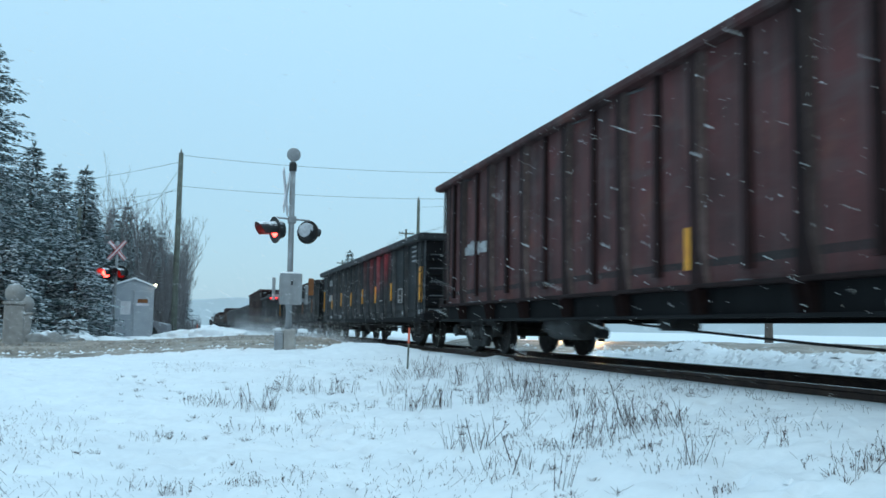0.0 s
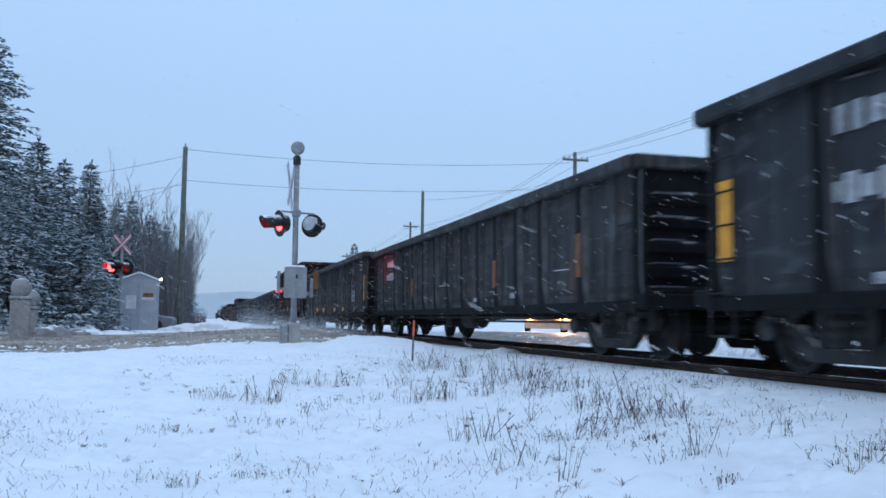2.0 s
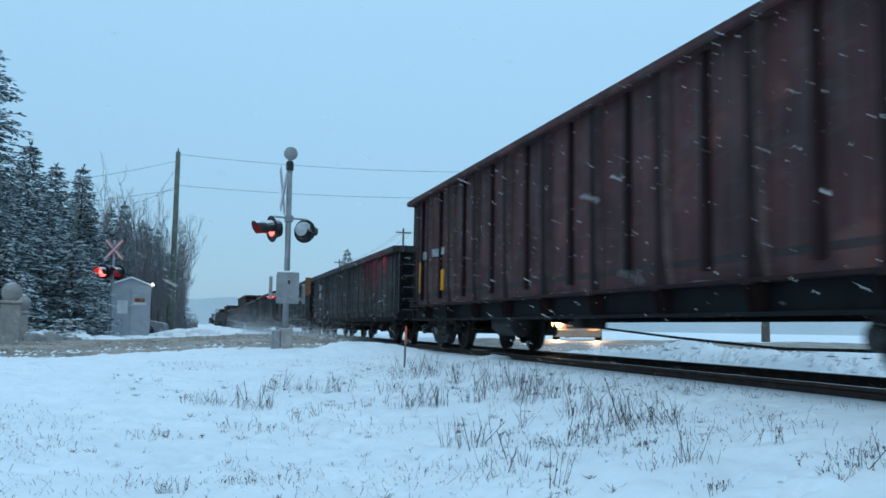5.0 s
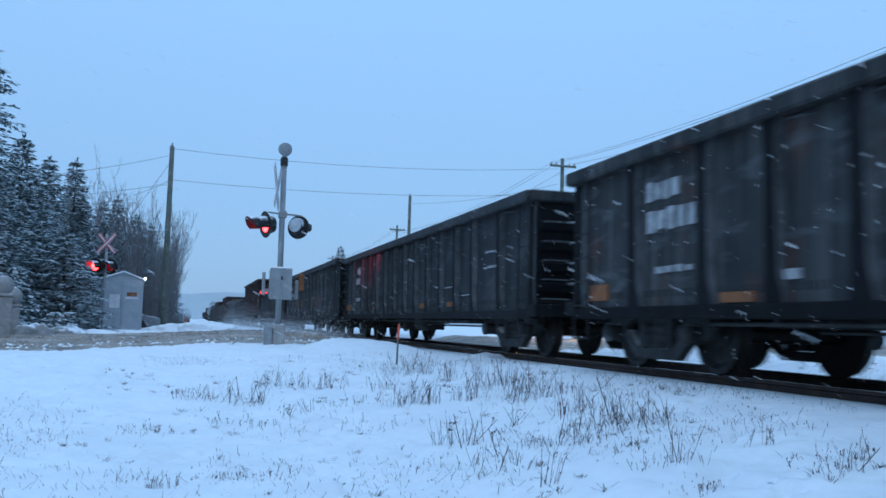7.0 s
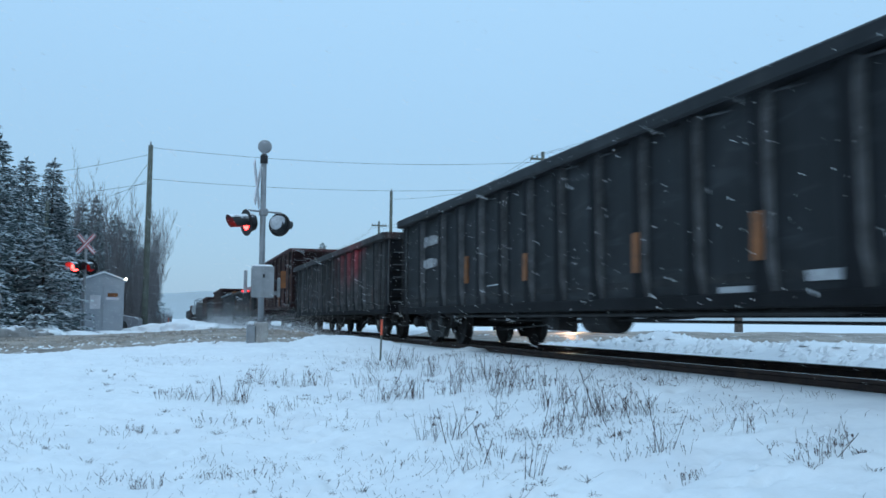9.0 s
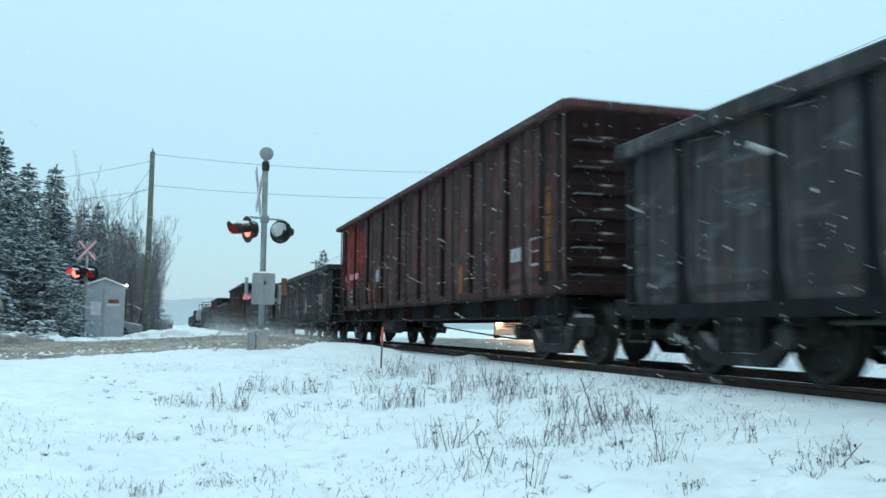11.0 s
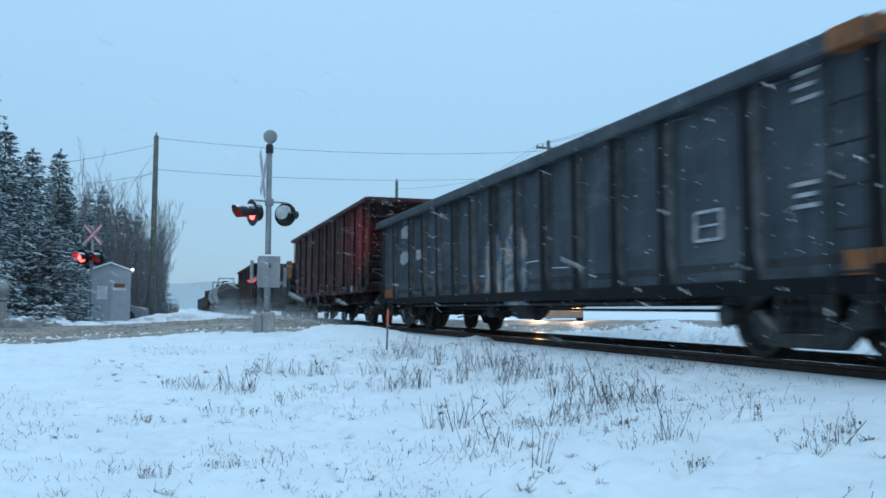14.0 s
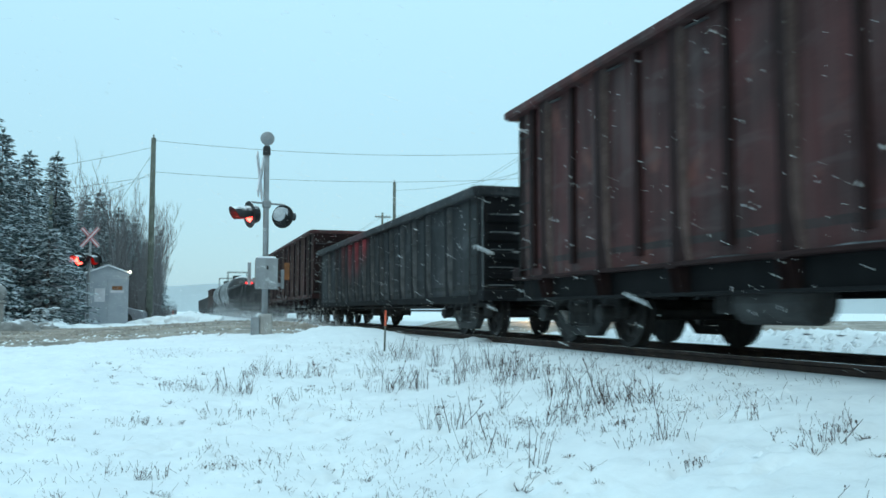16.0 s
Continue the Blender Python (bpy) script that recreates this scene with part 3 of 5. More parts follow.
    if tall:
        bm = bmesh.new()
        turned(bm, [(0.12, 0), (0.2, 0.05), (0.2, 1.0), (0.12, 1.05)], pose(-1.12, 1.6, sill - 0.38, -90, 0, 0), 14)
        part("discharge_pipe", bm, TRUCKFROST, car, "snow-caked round cylinder")
        for y0, z0, y1, z1 in ((1.4, 0.62, -0.4, 0.52), (-0.4, 0.52, -2.4, 0.42), (-2.4, 0.42, -4.4, 0.34), (-4.4, 0.34, -6.2, 0.36)):
            if y0 == 1.4:
                bm = bmesh.new()
            tube(bm, (-0.6, y0, z0), (-0.6, y1, z1), 0.016, n=6)
        part("slack_hose", bm, IRON, car, "slack black hose under the floor")
        bm = bmesh.new()
        for k, y in enumerate((3.0, -0.6)):
            box(bm, -1.15, -0.75, y - 0.16, y + 0.16, sill - 0.48 + 0.05 * (k % 2), sill - 0.2, 0.03)
        part("brake_gear", bm, IRON, car, "brake cylinder and levers")
    else:
        bm = bmesh.new()
        tube(bm, (-1.0, -2.6, sill - 0.10), (-1.0, 0.4, sill - 0.16), 0.016, n=6)
        tube(bm, (-1.0, 0.4, sill - 0.16), (-0.9, 3.4, sill - 0.30), 0.014, n=6)
        part("brake_rod", bm, IRON, car)
        bm = bmesh.new()
        tube(bm, (-1.30, -h + 3.2, sill - 0.07), (-1.30, h - 3.2, sill - 0.07), 0.022, n=6)
        tube(bm, (-0.85, -h + 2.8, sill - 0.15), (-0.85, h - 4.2, sill - 0.13), 0.016, n=6)
        for y in (-4.3, -1.6, 1.6, 4.3):
            box(bm, -1.33, -1.22, y - 0.02, y + 0.02, sill - 0.09, sill + 0.02)
        part("train_line", bm, IRON, car, "dark air pipe along the sill")
    for yc in (-h + front, h - 1.65) if not tall else (-h + 0.95, h - 1.45):
        truck_parts(car, yc)
    return car


def patch(car, y, z, wid, hgt, mat, name="reflector", label=""):
    """A flat plate or painted mark on the near side sheet."""
    return part(name, boxed(-1.358, -1.328, y - wid / 2, y + wid / 2, z - hgt / 2, z + hgt / 2), mat, car, label)


def marks(car, rows):
    """Reflectors (Y, D), stencilled bars (S), plates (C), outlined panels (O), faded red (R) and sprayed paint (G)."""
    rng = random.Random(len(rows))
    for kind, y, z, wid, hgt in rows:
        if kind in "YD" and hgt > 0.3 and car.name.startswith("gondola_car"):
            # upright reflectors are mounted on the nearest side post
            post = min((e * p for p in (0.0, 1.07, 2.13, 3.18, 4.25, 5.34, 6.80) for e in (-1, 1)), key=lambda p: abs(p - y + 0.2))
            if abs(post - y + 0.2) < 0.36:
                mat, label = (YELLOW, "bright yellow reflective sheet") if kind == "Y" else (DULLYELLOW, "grimy orange reflective sheet")
                part("reflector", boxed(-1.440, -1.425, post - 0.075, post + 0.075, z - hgt / 2, z + hgt / 2), mat, car, label)
                continue
        if kind == "Y":
            patch(car, y, z, min(wid, 0.23) if hgt > 0.3 else wid, hgt, YELLOW, "reflector", "bright yellow reflective sheet")
        elif kind == "D":
            patch(car, y, z, min(wid, 0.17) if hgt > 0.3 else wid, hgt, DULLYELLOW, "reflector", "grimy orange reflective sheet")
        elif kind == "C":
            patch(car, y, z, wid, hgt, STENCIL, "plate", "pale stencilled plate")
        elif kind == "T":
            patch(car, y, z, wid, hgt, TAN, "paint_patch", "tan weathered paint")
        elif kind == "R":
            for k in range(6):
                patch(car, y + (k - 2.5) * wid / 6, z + rng.uniform(-.12, .12) * hgt, wid / 6 * rng.uniform(0.5, 1.0), hgt * rng.uniform(0.35, 0.95), FADEDRED, "paint_streak", "streak of faded red paint")
        elif kind == "O":
            wid = min(wid, 0.44)
            for e in (-1, 1):
                patch(car, y + e * wid / 2, z, 0.035, hgt, STENCIL, "border", "white painted border")
                patch(car, y, z + e * hgt / 2, wid, 0.03, STENCIL, "border", "white painted border")
            patch(car, y, z, wid * 0.7, 0.02, STENCIL, "line", "white painted line")
        elif kind == "G":
            for k in range(30):
                zz = z - hgt / 2 + (k + 0.5) * hgt / 30
                edge = 0.35 + 0.65 * min(1, (30 - k) / 9)
                patch(car, y + rng.uniform(-.03, .03), zz, wid * rng.uniform(1.0, 1.12) * edge, hgt / 30, SPRAY, "sprayed_band", "sprayed paint in white, blue and orange")
        elif hgt > 0.36 or (hgt > 0.26 and wid < 0.6):
            n = max(3, round(hgt / 0.11))
            for k in range(n):
                patch(car, y + rng.uniform(-.03, .03), z + (k - (n - 1) / 2) * hgt / n, wid * rng.uniform(0.55, 0.8), 0.035, STENCIL, "stencil_line", "worn white stencilled line")
        else:
            n = max(1, round(wid / 0.2))
            for k in range(n):
                patch(car, y + (k - (n - 1) / 2) * wid / n, z + rng.uniform(-.01, .01), wid / n * rng.uniform(0.5, 0.8), hgt * rng.uniform(0.6, 0.95), STENCIL, "stencil_bar", "worn white stencilled bar")


FADEDRED = material("faded_red_paint", (0.095, 0.026, 0.024), (0.03, 0.014, 0.014), 3, 0.75, streaks=0.5, streak_col=(0.05, 0.03, 0.03), gloss=0.2)
TAN = material("tan_weathered_paint", (0.13, 0.075, 0.045), (0.06, 0.03, 0.022), 2, 0.75, streaks=0.6, streak_col=(0.05, 0.03, 0.026), gloss=0.2)
SPRAY = bpy.data.materials.new("sprayed_paint")
SPRAY.use_nodes = True
sn, sl = SPRAY.node_tree.nodes, SPRAY.node_tree.links
s_co, s_no, s_ra = sn.new("ShaderNodeTexCoord"), sn.new("ShaderNodeTexNoise"), sn.new("ShaderNodeValToRGB")
s_no.inputs["Scale"].default_value, s_no.inputs["Detail"].default_value, s_no.inputs["Distortion"].default_value = 2.6, 3, 1.2
s_ra.color_ramp.elements[0].position, s_ra.color_ramp.elements[0].color = 0.30, (0.035, 0.05, 0.08, 1)
s_ra.color_ramp.elements[1].position, s_ra.color_ramp.elements[1].color = 0.62, (0.24, 0.245, 0.23, 1)
for pos, col in ((0.40, (0.05, 0.085, 0.15, 1)), (0.45, (0.13, 0.14, 0.15, 1)), (0.52, (0.21, 0.205, 0.185, 1)), (0.57, (0.22, 0.13, 0.09, 1))):
    s_ra.color_ramp.elements.new(pos).color = col
sl.new(s_co.outputs["Object"], s_no.inputs["Vector"])
sl.new(s_no.outputs["Fac"], s_ra.inputs["Fac"])
sl.new(s_ra.outputs["Color"], sn["Principled BSDF"].inputs["Base Color"])
sn["Principled BSDF"].inputs["Roughness"].default_value = 0.7
TANKPAINT = material("tank_black", (0.03, 0.03, 0.032), (0.014, 0.014, 0.015), 1.5, 0.4, streaks=0.5, streak_col=(0.07, 0.07, 0.07), snow=0.25)
TANKBAND = material("tank_pale_band", (0.30, 0.30, 0.28), (0.2, 0.2, 0.19), 3, 0.5, streaks=0.4)


def tank_car(length):
    """A black tank car with domed ends, a pale band, a dome platform and its trucks."""
    car = new("tank_car")
    h = length / 2
    bm = bmesh.new()
    prof = [(0.2, -h), (0.8, -h + 0.12), (1.2, -h + 0.35), (1.42, -h + 0.75), (1.45, -h + 1.0), (1.45, h - 1.0), (1.42, h - 0.75), (1.2, h - 0.35), (0.8, h - 0.12), (0.2, h)]
    turned(bm, prof, pose(0, 0, 2.45, -90, 0, 0), 28)
    part("tank", bm, TANKPAINT, car, smooth=True)
    bm = bmesh.new()
    turned(bm, [(1.44, -h + 1.1), (1.458, -h + 1.12), (1.458, -h + 2.3), (1.44, -h + 2.32)], pose(0, 0, 2.45, -90, 0, 0), 28)
    part("band", bm, TANKBAND, car, "pale painted band")
    bm = bmesh.new()
    turned(bm, [(0.5, 0), (0.5, 0.3), (0.4, 0.36)], pose(0, 0, 3.85), 16)
    part("manway", bm, IRON, car)
    bm = bmesh.new()
    for x in (-1.0, 1.0):
        for y in (-1.1, 1.1):
            tube(bm, (x, y, 3.5), (x, y, 4.55), 0.03, n=5)
        tube(bm, (x, -1.1, 4.55), (x, 1.1, 4.55), 0.03, n=5)
    for y in (-1.1, 1.1):
        tube(bm, (-1.0, y, 4.55), (1.0, y, 4.55), 0.03, n=5)
    part("platform_rail", bm, IRON, car)
    part("underframe", boxed(-0.35, 0.35, -h - 0.1, h + 0.1, 0.72, 1.06, 0.02), IRON, car)
    for sy in (-1, 1):
        part("end_sill", boxed(-1.4, 1.4, sy * (h - 0.2) - 0.15, sy * (h - 0.2) + 0.15, 0.8, 1.05, 0.02), IRON, car)
        part("saddle", boxed(-1.1, 1.1, sy * (h - 2) - 0.3, sy * (h - 2) + 0.3, 0.9, 1.4, 0.05), IRON, car)
        truck_parts(car, sy * (h - 2.1))
    return car


# gap middles along the train at the start of the clip, towards its rear
GAPS = [-18.0, 0.6, 19.07, 37.74, 56.05, 74.75, 93.3, 111.8, 129.75, 148.0, 165.54, 183.64, 201.27, 219.48, 237.12, 255.9, 274.1, 292.3, 310.5, 328.7, 346.9, 365.1, 383.3, 401.5, 419.7]
KINDS = "BTBBBTBBBBTBBTBTBBKKTBBB"
TOPS = {2: 2.69, 3: 2.51, 4: 2.67, 6: 2.57, 7: 2.57, 8: 2.70, 9: 2.60, 11: 2.52, 12: 2.68, 14: 2.61}
WEATHERED = (3, 4, 6, 9, 11)
MARKS = {
    1: [('Y', -1.53, 1.38, 0.28, 0.45), ('S', 6.2, 2.02, 0.73, 0.3), ('S', 5.5, 1.99, 0.33, 0.23), ('S', 5.91, 1.99, 1.71, 0.24)],
    2: [('Y', -8.24, 1.52, 0.28, 0.83), ('Y', -5.38, 1.44, 0.27, 0.46), ('Y', -3.14, 1.43, 0.27, 0.46), ('Y', -0.87, 1.44, 0.29, 0.44), ('Y', 1.39, 1.41, 0.31, 0.44), ('Y', 3.68, 1.46, 0.31, 0.46), ('Y', 5.96, 1.45, 0.32, 0.51), ('Y', 8.28, 1.52, 0.33, 0.80), ('S', -7.57, 2.28, 0.54, 0.45), ('O', -6.08, 1.32, 0.6, 0.34), ('C', -8.29, 0.88, 0.36, 0.1), ('C', -6.59, 0.88, 0.43, 0.1), ('C', -4.02, 0.87, 0.34, 0.08), ('S', 6.2, 2.17, 1.04, 0.27), ('S', 6.21, 1.6, 1.15, 0.27), ('C', 6.11, 0.87, 0.3, 0.09), ('C', 3.72, 0.87, 0.38, 0.1)],
    3: [('D', -6.6, 1.41, 0.26, 0.59), ('S', 6.26, 2.05, 0.78, 0.24), ('S', 6.26, 1.7, 1.09, 0.22), ('D', 3.55, 1.3, 0.23, 0.44), ('D', -3.02, 1.33, 0.16, 0.47), ('C', -3.91, 0.94, 0.23, 0.09), ('C', -1.81, 0.91, 0.22, 0.07)],
    4: [('Y', -8.15, 1.75, 0.25, 0.4), ('Y', -8.17, 1.33, 0.28, 0.44), ('S', -7.48, 2.28, 0.56, 0.38), ('O', -5.96, 1.33, 0.59, 0.33), ('C', -8.14, 0.91, 0.39, 0.1), ('C', -6.48, 0.9, 0.4, 0.09), ('Y', -3.89, 0.9, 0.62, 0.11), ('Y', -1.67, 0.9, 0.66, 0.11), ('Y', 1.72, 0.92, 0.58, 0.13), ('Y', 3.94, 0.94, 0.59, 0.15), ('R', -6.19, 1.92, 0.73, 0.31), ('S', 6.45, 1.69, 0.74, 0.25), ('S', 6.49, 2.18, 0.87, 0.2)],
    5: [('Y', 7.67, 1.63, 0.35, 0.7), ('Y', 5.86, 1.5, 0.28, 0.44), ('S', 6.59, 2.11, 1.78, 0.21)],
    6: [('S', 6.24, 2.05, 0.74, 0.25), ('S', 6.05, 1.72, 1.06, 0.28), ('S', 5.97, 1.17, 0.81, 0.08), ('D', 7.8, 0.96, 0.52, 0.2), ('D', 4.84, 0.84, 0.54, 0.1), ('C', 4.05, 1.02, 0.22, 0.09)],
    7: [('D', -1.70, 0.92, 0.54, 0.1), ('D', -3.87, 0.92, 0.5, 0.09), ('S', -6.23, 1.78, 0.64, 0.04), ('S', -6.19, 1.52, 0.7, 0.05), ('S', 5.94, 2.07, 0.8, 0.24), ('S', 5.94, 1.76, 1.08, 0.24), ('S', 5.97, 1.21, 0.99, 0.15), ('D', 7.70, 0.99, 0.88, 0.19), ('D', 3.54, 0.92, 0.49, 0.09)],
    8: [('S', 6.23, 2.08, 0.98, 0.24), ('S', 6.29, 1.64, 0.98, 0.22), ('D', 3.98, 1.39, 0.24, 0.47), ('D', 1.57, 1.28, 0.2, 0.39), ('D', -1.77, 1.26, 0.2, 0.44), ('D', -4.23, 1.26, 0.21, 0.43), ('C', -5.00, 0.89, 0.44, 0.09), ('C', -3.80, 0.8, 0.49, 0.07), ('C', -2.76, 0.7, 0.64, 0.06)],
    10: [('R', -7.15, 1.91, 0.67, 0.99), ('D', -7.54, 1.89, 0.22, 1.17), ('O', -7.16, 1.61, 0.54, 0.37), ('C', -6.37, 1.61, 0.4, 0.2), ('R', -5.52, 1.35, 0.89, 0.59), ('D', -3.68, 1.36, 0.26, 0.47), ('S', 7.33, 1.93, 0.26, 0.18), ('S', 6.07, 1.93, 1.31, 0.21), ('S', 6.33, 1.37, 0.74, 0.38), ('D', 7.40, 1.61, 0.29, 0.84), ('D', 4.03, 1.4, 0.25, 0.42), ('C', 3.09, 1.8, 0.3, 0.3), ('R', 3.14, 1.3, 0.4, 0.41)],
    11: [('O', -5.84, 1.45, 0.69, 0.32), ('D', -6.43, 1.48, 0.24, 0.96), ('C', -7.31, 0.9, 0.28, 0.09), ('C', -2.61, 1.21, 0.53, 0.36), ('S', 5.87, 2.06, 0.81, 0.24), ('S', 5.88, 1.73, 0.87, 0.21), ('S', 5.88, 1.35, 0.87, 0.24), ('D', 6.83, 1.51, 0.31, 0.86), ('D', 3.09, 1.27, 0.24, 0.61), ('D', 0.26, 1.4, 0.23, 0.47), ('S', -2.73, 1.57, 0.46, 0.08), ('S', -2.72, 1.44, 0.69, 0.08), ('S', -2.73, 1.31, 0.73, 0.07), ('D', -3.10, 1.22, 0.2, 0.47), ('S', 6.14, 1.41, 0.85, 0.21)],
    12: [('S', 5.84, 2.25, 1.04, 0.33), ('S', 5.85, 1.67, 1.1, 0.33), ('S', 4.67, 1.67, 0.66, 0.3), ('D', 3.42, 0.92, 0.41, 0.08), ('D', 1.08, 0.89, 0.51, 0.1), ('D', 7.57, 0.89, 0.86, 0.2), ('G', 0.07, 1.24, 0.73, 1.08), ('G', -0.93, 1.2, 0.82, 1.25), ('O', -6.08, 1.33, 0.54, 0.28), ('S', -7.51, 2.37, 0.42, 0.33), ('D', -8.14, 0.87, 0.41, 0.21), ('S', -7.48, 1.46, 0.42, 0.28)],
    13: [('T', -7.55, 2.10, 0.34, 1.25), ('T', -6.55, 1.75, 0.16, 0.7), ('S', -5.51, 1.11, 0.27, 0.24)],
}
LABELS = {11: "maroon-black gondola car with worn white stencils and orange reflectors", 2: "black gondola car with a row of bright yellow reflectors", 4: "dark grey gondola car with small yellow reflectors",
          12: "black gondola car with blue and white sprayed paint", 6: "black gondola car with pale stencilled bars and orange reflectors",
          7: "black gondola car with pale stencilled bars and orange reflectors", 8: "black gondola car with dull orange upright reflectors"}
cars = []
far_low = far_tall = far_tank = None
for k, kind in enumerate(KINDS):
    mid = (GAPS[k] + GAPS[k + 1]) / 2
    span = GAPS[k + 1] - GAPS[k] - 1.5
    if kind == "K":
        if far_tank is None:
            car = far_tank = tagged(tank_car(16.0), "black tank car with a pale band and a dome platform", "tank car", "tank cars")
        else:
            car = copy_thing(far_tank, pose(0, mid, 0))
    elif kind == "T":
        if far_tall is None or k <= 13:
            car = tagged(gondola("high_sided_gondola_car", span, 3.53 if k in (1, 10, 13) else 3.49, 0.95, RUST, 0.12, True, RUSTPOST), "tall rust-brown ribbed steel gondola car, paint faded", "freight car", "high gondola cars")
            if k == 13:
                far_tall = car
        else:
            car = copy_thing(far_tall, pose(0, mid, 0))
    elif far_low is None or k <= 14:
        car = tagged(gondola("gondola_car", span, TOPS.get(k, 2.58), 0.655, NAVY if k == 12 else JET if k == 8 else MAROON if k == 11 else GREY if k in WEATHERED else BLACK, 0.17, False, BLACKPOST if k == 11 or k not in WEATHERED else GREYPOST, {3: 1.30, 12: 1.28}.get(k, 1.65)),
                     LABELS.get(k, "weathered grey-black ribbed gondola car" if k in WEATHERED else "black ribbed steel gondola car, grimy and snow-dusted"), "freight car", "gondola cars")
        if k == 14:
            far_low = car
    else:
        car = copy_thing(far_low, pose(0, mid, 0))
    car.matrix_basis = pose(0, mid, 0)
    cars.append((car, mid))
top_h = (GAPS[13] - GAPS[12] - 1.5) / 2
part("end_stripe", boxed(-1.455, 1.455, -top_h - 0.105, -top_h + 0.105, TOPS[12] - 0.15, TOPS[12] + 0.012, 0.02), DULLYELLOW, cars[12][0], "orange-painted end chord")
part("chord_stripe", boxed(-1.517, -1.26, -top_h - 0.02, -top_h + 0.40, TOPS[12] - 0.176, TOPS[12] + 0.006, 0.015), DULLYELLOW, cars[12][0], "orange-painted chord end")
for k, rows in MARKS.items():
    marks(cars[k][0], rows)


# ---- crossing signals ----
def signal_lamp(parent, eye, aim, lens, scale=1.0):
    """A flasher: round background disc, long hood over the lens, aimed along the way given."""
    m = Matrix.Translation(eye) @ Vector(aim).to_track_quat("Z", "Y").to_matrix().to_4x4() @ Matrix.Scale(scale, 4)
    bm = bmesh.new()
    turned(bm, [(0.05, -0.20), (0.16, -0.16), (0.20, -0.04), (0.20, 0.0), (0.265, 0.0), (0.265, 0.014), (0.15, 0.014)], m, 24)
    disc = part("lamp_housing", bm, SIGNAL_BLACK, parent, "round black lamp with snow on it")
    bm = bmesh.new()
    turned(bm, [(0.02, 0.05), (0.10, 0.04), (0.148, 0.015), (0.148, 0.0)], m, 20)
    part("lens", bm, lens, disc, "red glass lens", smooth=True)
    # hood: a tube cut away below
    bm = bmesh.new()
    n = 14
    up = m.inverted().to_3x3() @ Vector((0, 0, 1))
    a0 = math.atan2(up.y, up.x)
    rows_in, rows_out = [], []
    for j in range(n + 1):
        a = a0 + radians(-115 + 230 * j / n)
        reach = 0.40 * (0.45 + 0.55 * math.cos((j / n - 0.5) * 2.2))
        for store, r in ((rows_in, 0.160), (rows_out, 0.172)):
            store.append([bm.verts.new(m @ Vector((r * math.cos(a), r * math.sin(a), z))) for z in (0.01, reach)])
    for a, b in zip(range(n), range(1, n + 1)):
        bm.faces.new((rows_out[a][0], rows_out[b][0], rows_out[b][1], rows_out[a][1]))
        bm.faces.new((rows_in[a][0], rows_in[a][1], rows_in[b][1], rows_in[b][0]))
        bm.faces.new((rows_out[a][1], rows_out[b][1], rows_in[b][1], rows_in[a][1]))
    part("hood", bm, SIGNAL_BLACK, disc, "black hood with snow on top")
    return disc


def crossbuck(parent, c, yaw, length=1.15, hw=0.10, bands=True):
    """Two crossed boards with red edges; each board and each band its own part."""
    for tilt in (48, -48):
        m = pose(*c, 0, 0, yaw) @ pose(0, 0, 0, 0, tilt, 0)
        bm = boxed(-length / 2, length / 2, -0.012, 0.012, -hw, hw, 0.004)
        b = part("board", bm, WHITE, parent, "white crossbuck board")
        b.matrix_basis = m @ pose(0, 0.026 if tilt > 0 else 0.0, 0)
        for z in (-hw + .025, hw - .025) if bands else ():
            for f in (-0.0145, 0.0145):
                e = part("red_band", boxed(-length / 2 + .01, length / 2 - .01, f - .003, f + .003, z - .018, z + .018), REDBAND, b)


MX, MY, MZ = -4.37, 20.0, 0.06
mast = tagged(new("crossing_signal"), "galvanised railway crossing signal mast with hooded red lamps", "crossing signal", "crossing signals")
mast.location = (MX, MY, MZ)
lean = -0.015
part("pole", tubed((0, 0, 0.35), (lean, 0, 4.05), 0.066, 0.06, 14), GALV, mast, smooth=True)
bm = bmesh.new()
turned(bm, [(0.085, 0), (0.085, 0.16), (0.065, 0.2)], pose(lean, 0, 3.9), 14)
part("collar", bm, SIGNAL_BLACK, mast, "black collar")
bm = bmesh.new()
turned(bm, [(0.10, -0.07), (0.15, -0.05), (0.155, 0.0), (0.14, 0.06), (0.06, 0.09)], pose(lean + .01, 0, 4.28, 90, 0, -8), 24)
tube(bm, (lean, 0, 4.05), (lean, 0, 4.15), 0.05, n=10)
part("bell", bm, GALV, mast, "round grey warning bell")
crossbuck(mast, (lean - 0.12, -0.02, 3.42), 76, 1.2, 0.1, False)
bm = bmesh.new()
tube(bm, (-0.38, 0, 2.84), (0.40, 0, 2.80), 0.024, n=8)
box(bm, -0.09, 0.09, -0.09, 0.09, 2.72, 2.88, 0.02)
part("cross_arm", bm, GALV, mast)
signal_lamp(mast, (-0.36, 0.0, 2.56), (-0.90, -0.34, -0.10), REDLIT, 1.12)
right = signal_lamp(mast, (0.36, 0.02, 2.54), (0.55, 0.82, -0.02), REDDIM)
bm = bmesh.new()
turned(bm, [(0.06, -0.225), (0.13, -0.205), (0.175, -0.12), (0.185, -0.03), (0.16, -0.01)], Matrix.Translation((0.36, 0.02, 2.56)) @ Vector((0.55, 0.82, -0.02)).to_track_quat("Z", "Y").to_matrix().to_4x4(), 24)
part("snow_crust", bm, FROST, right, "snow plastered on the back of the lamp", True)
b = part("relay_box", boxed(-0.24, 0.22, -0.36, -0.07, 0.93, 1.56, 0.02), GALV, mast, "grey steel relay box capped with snow")
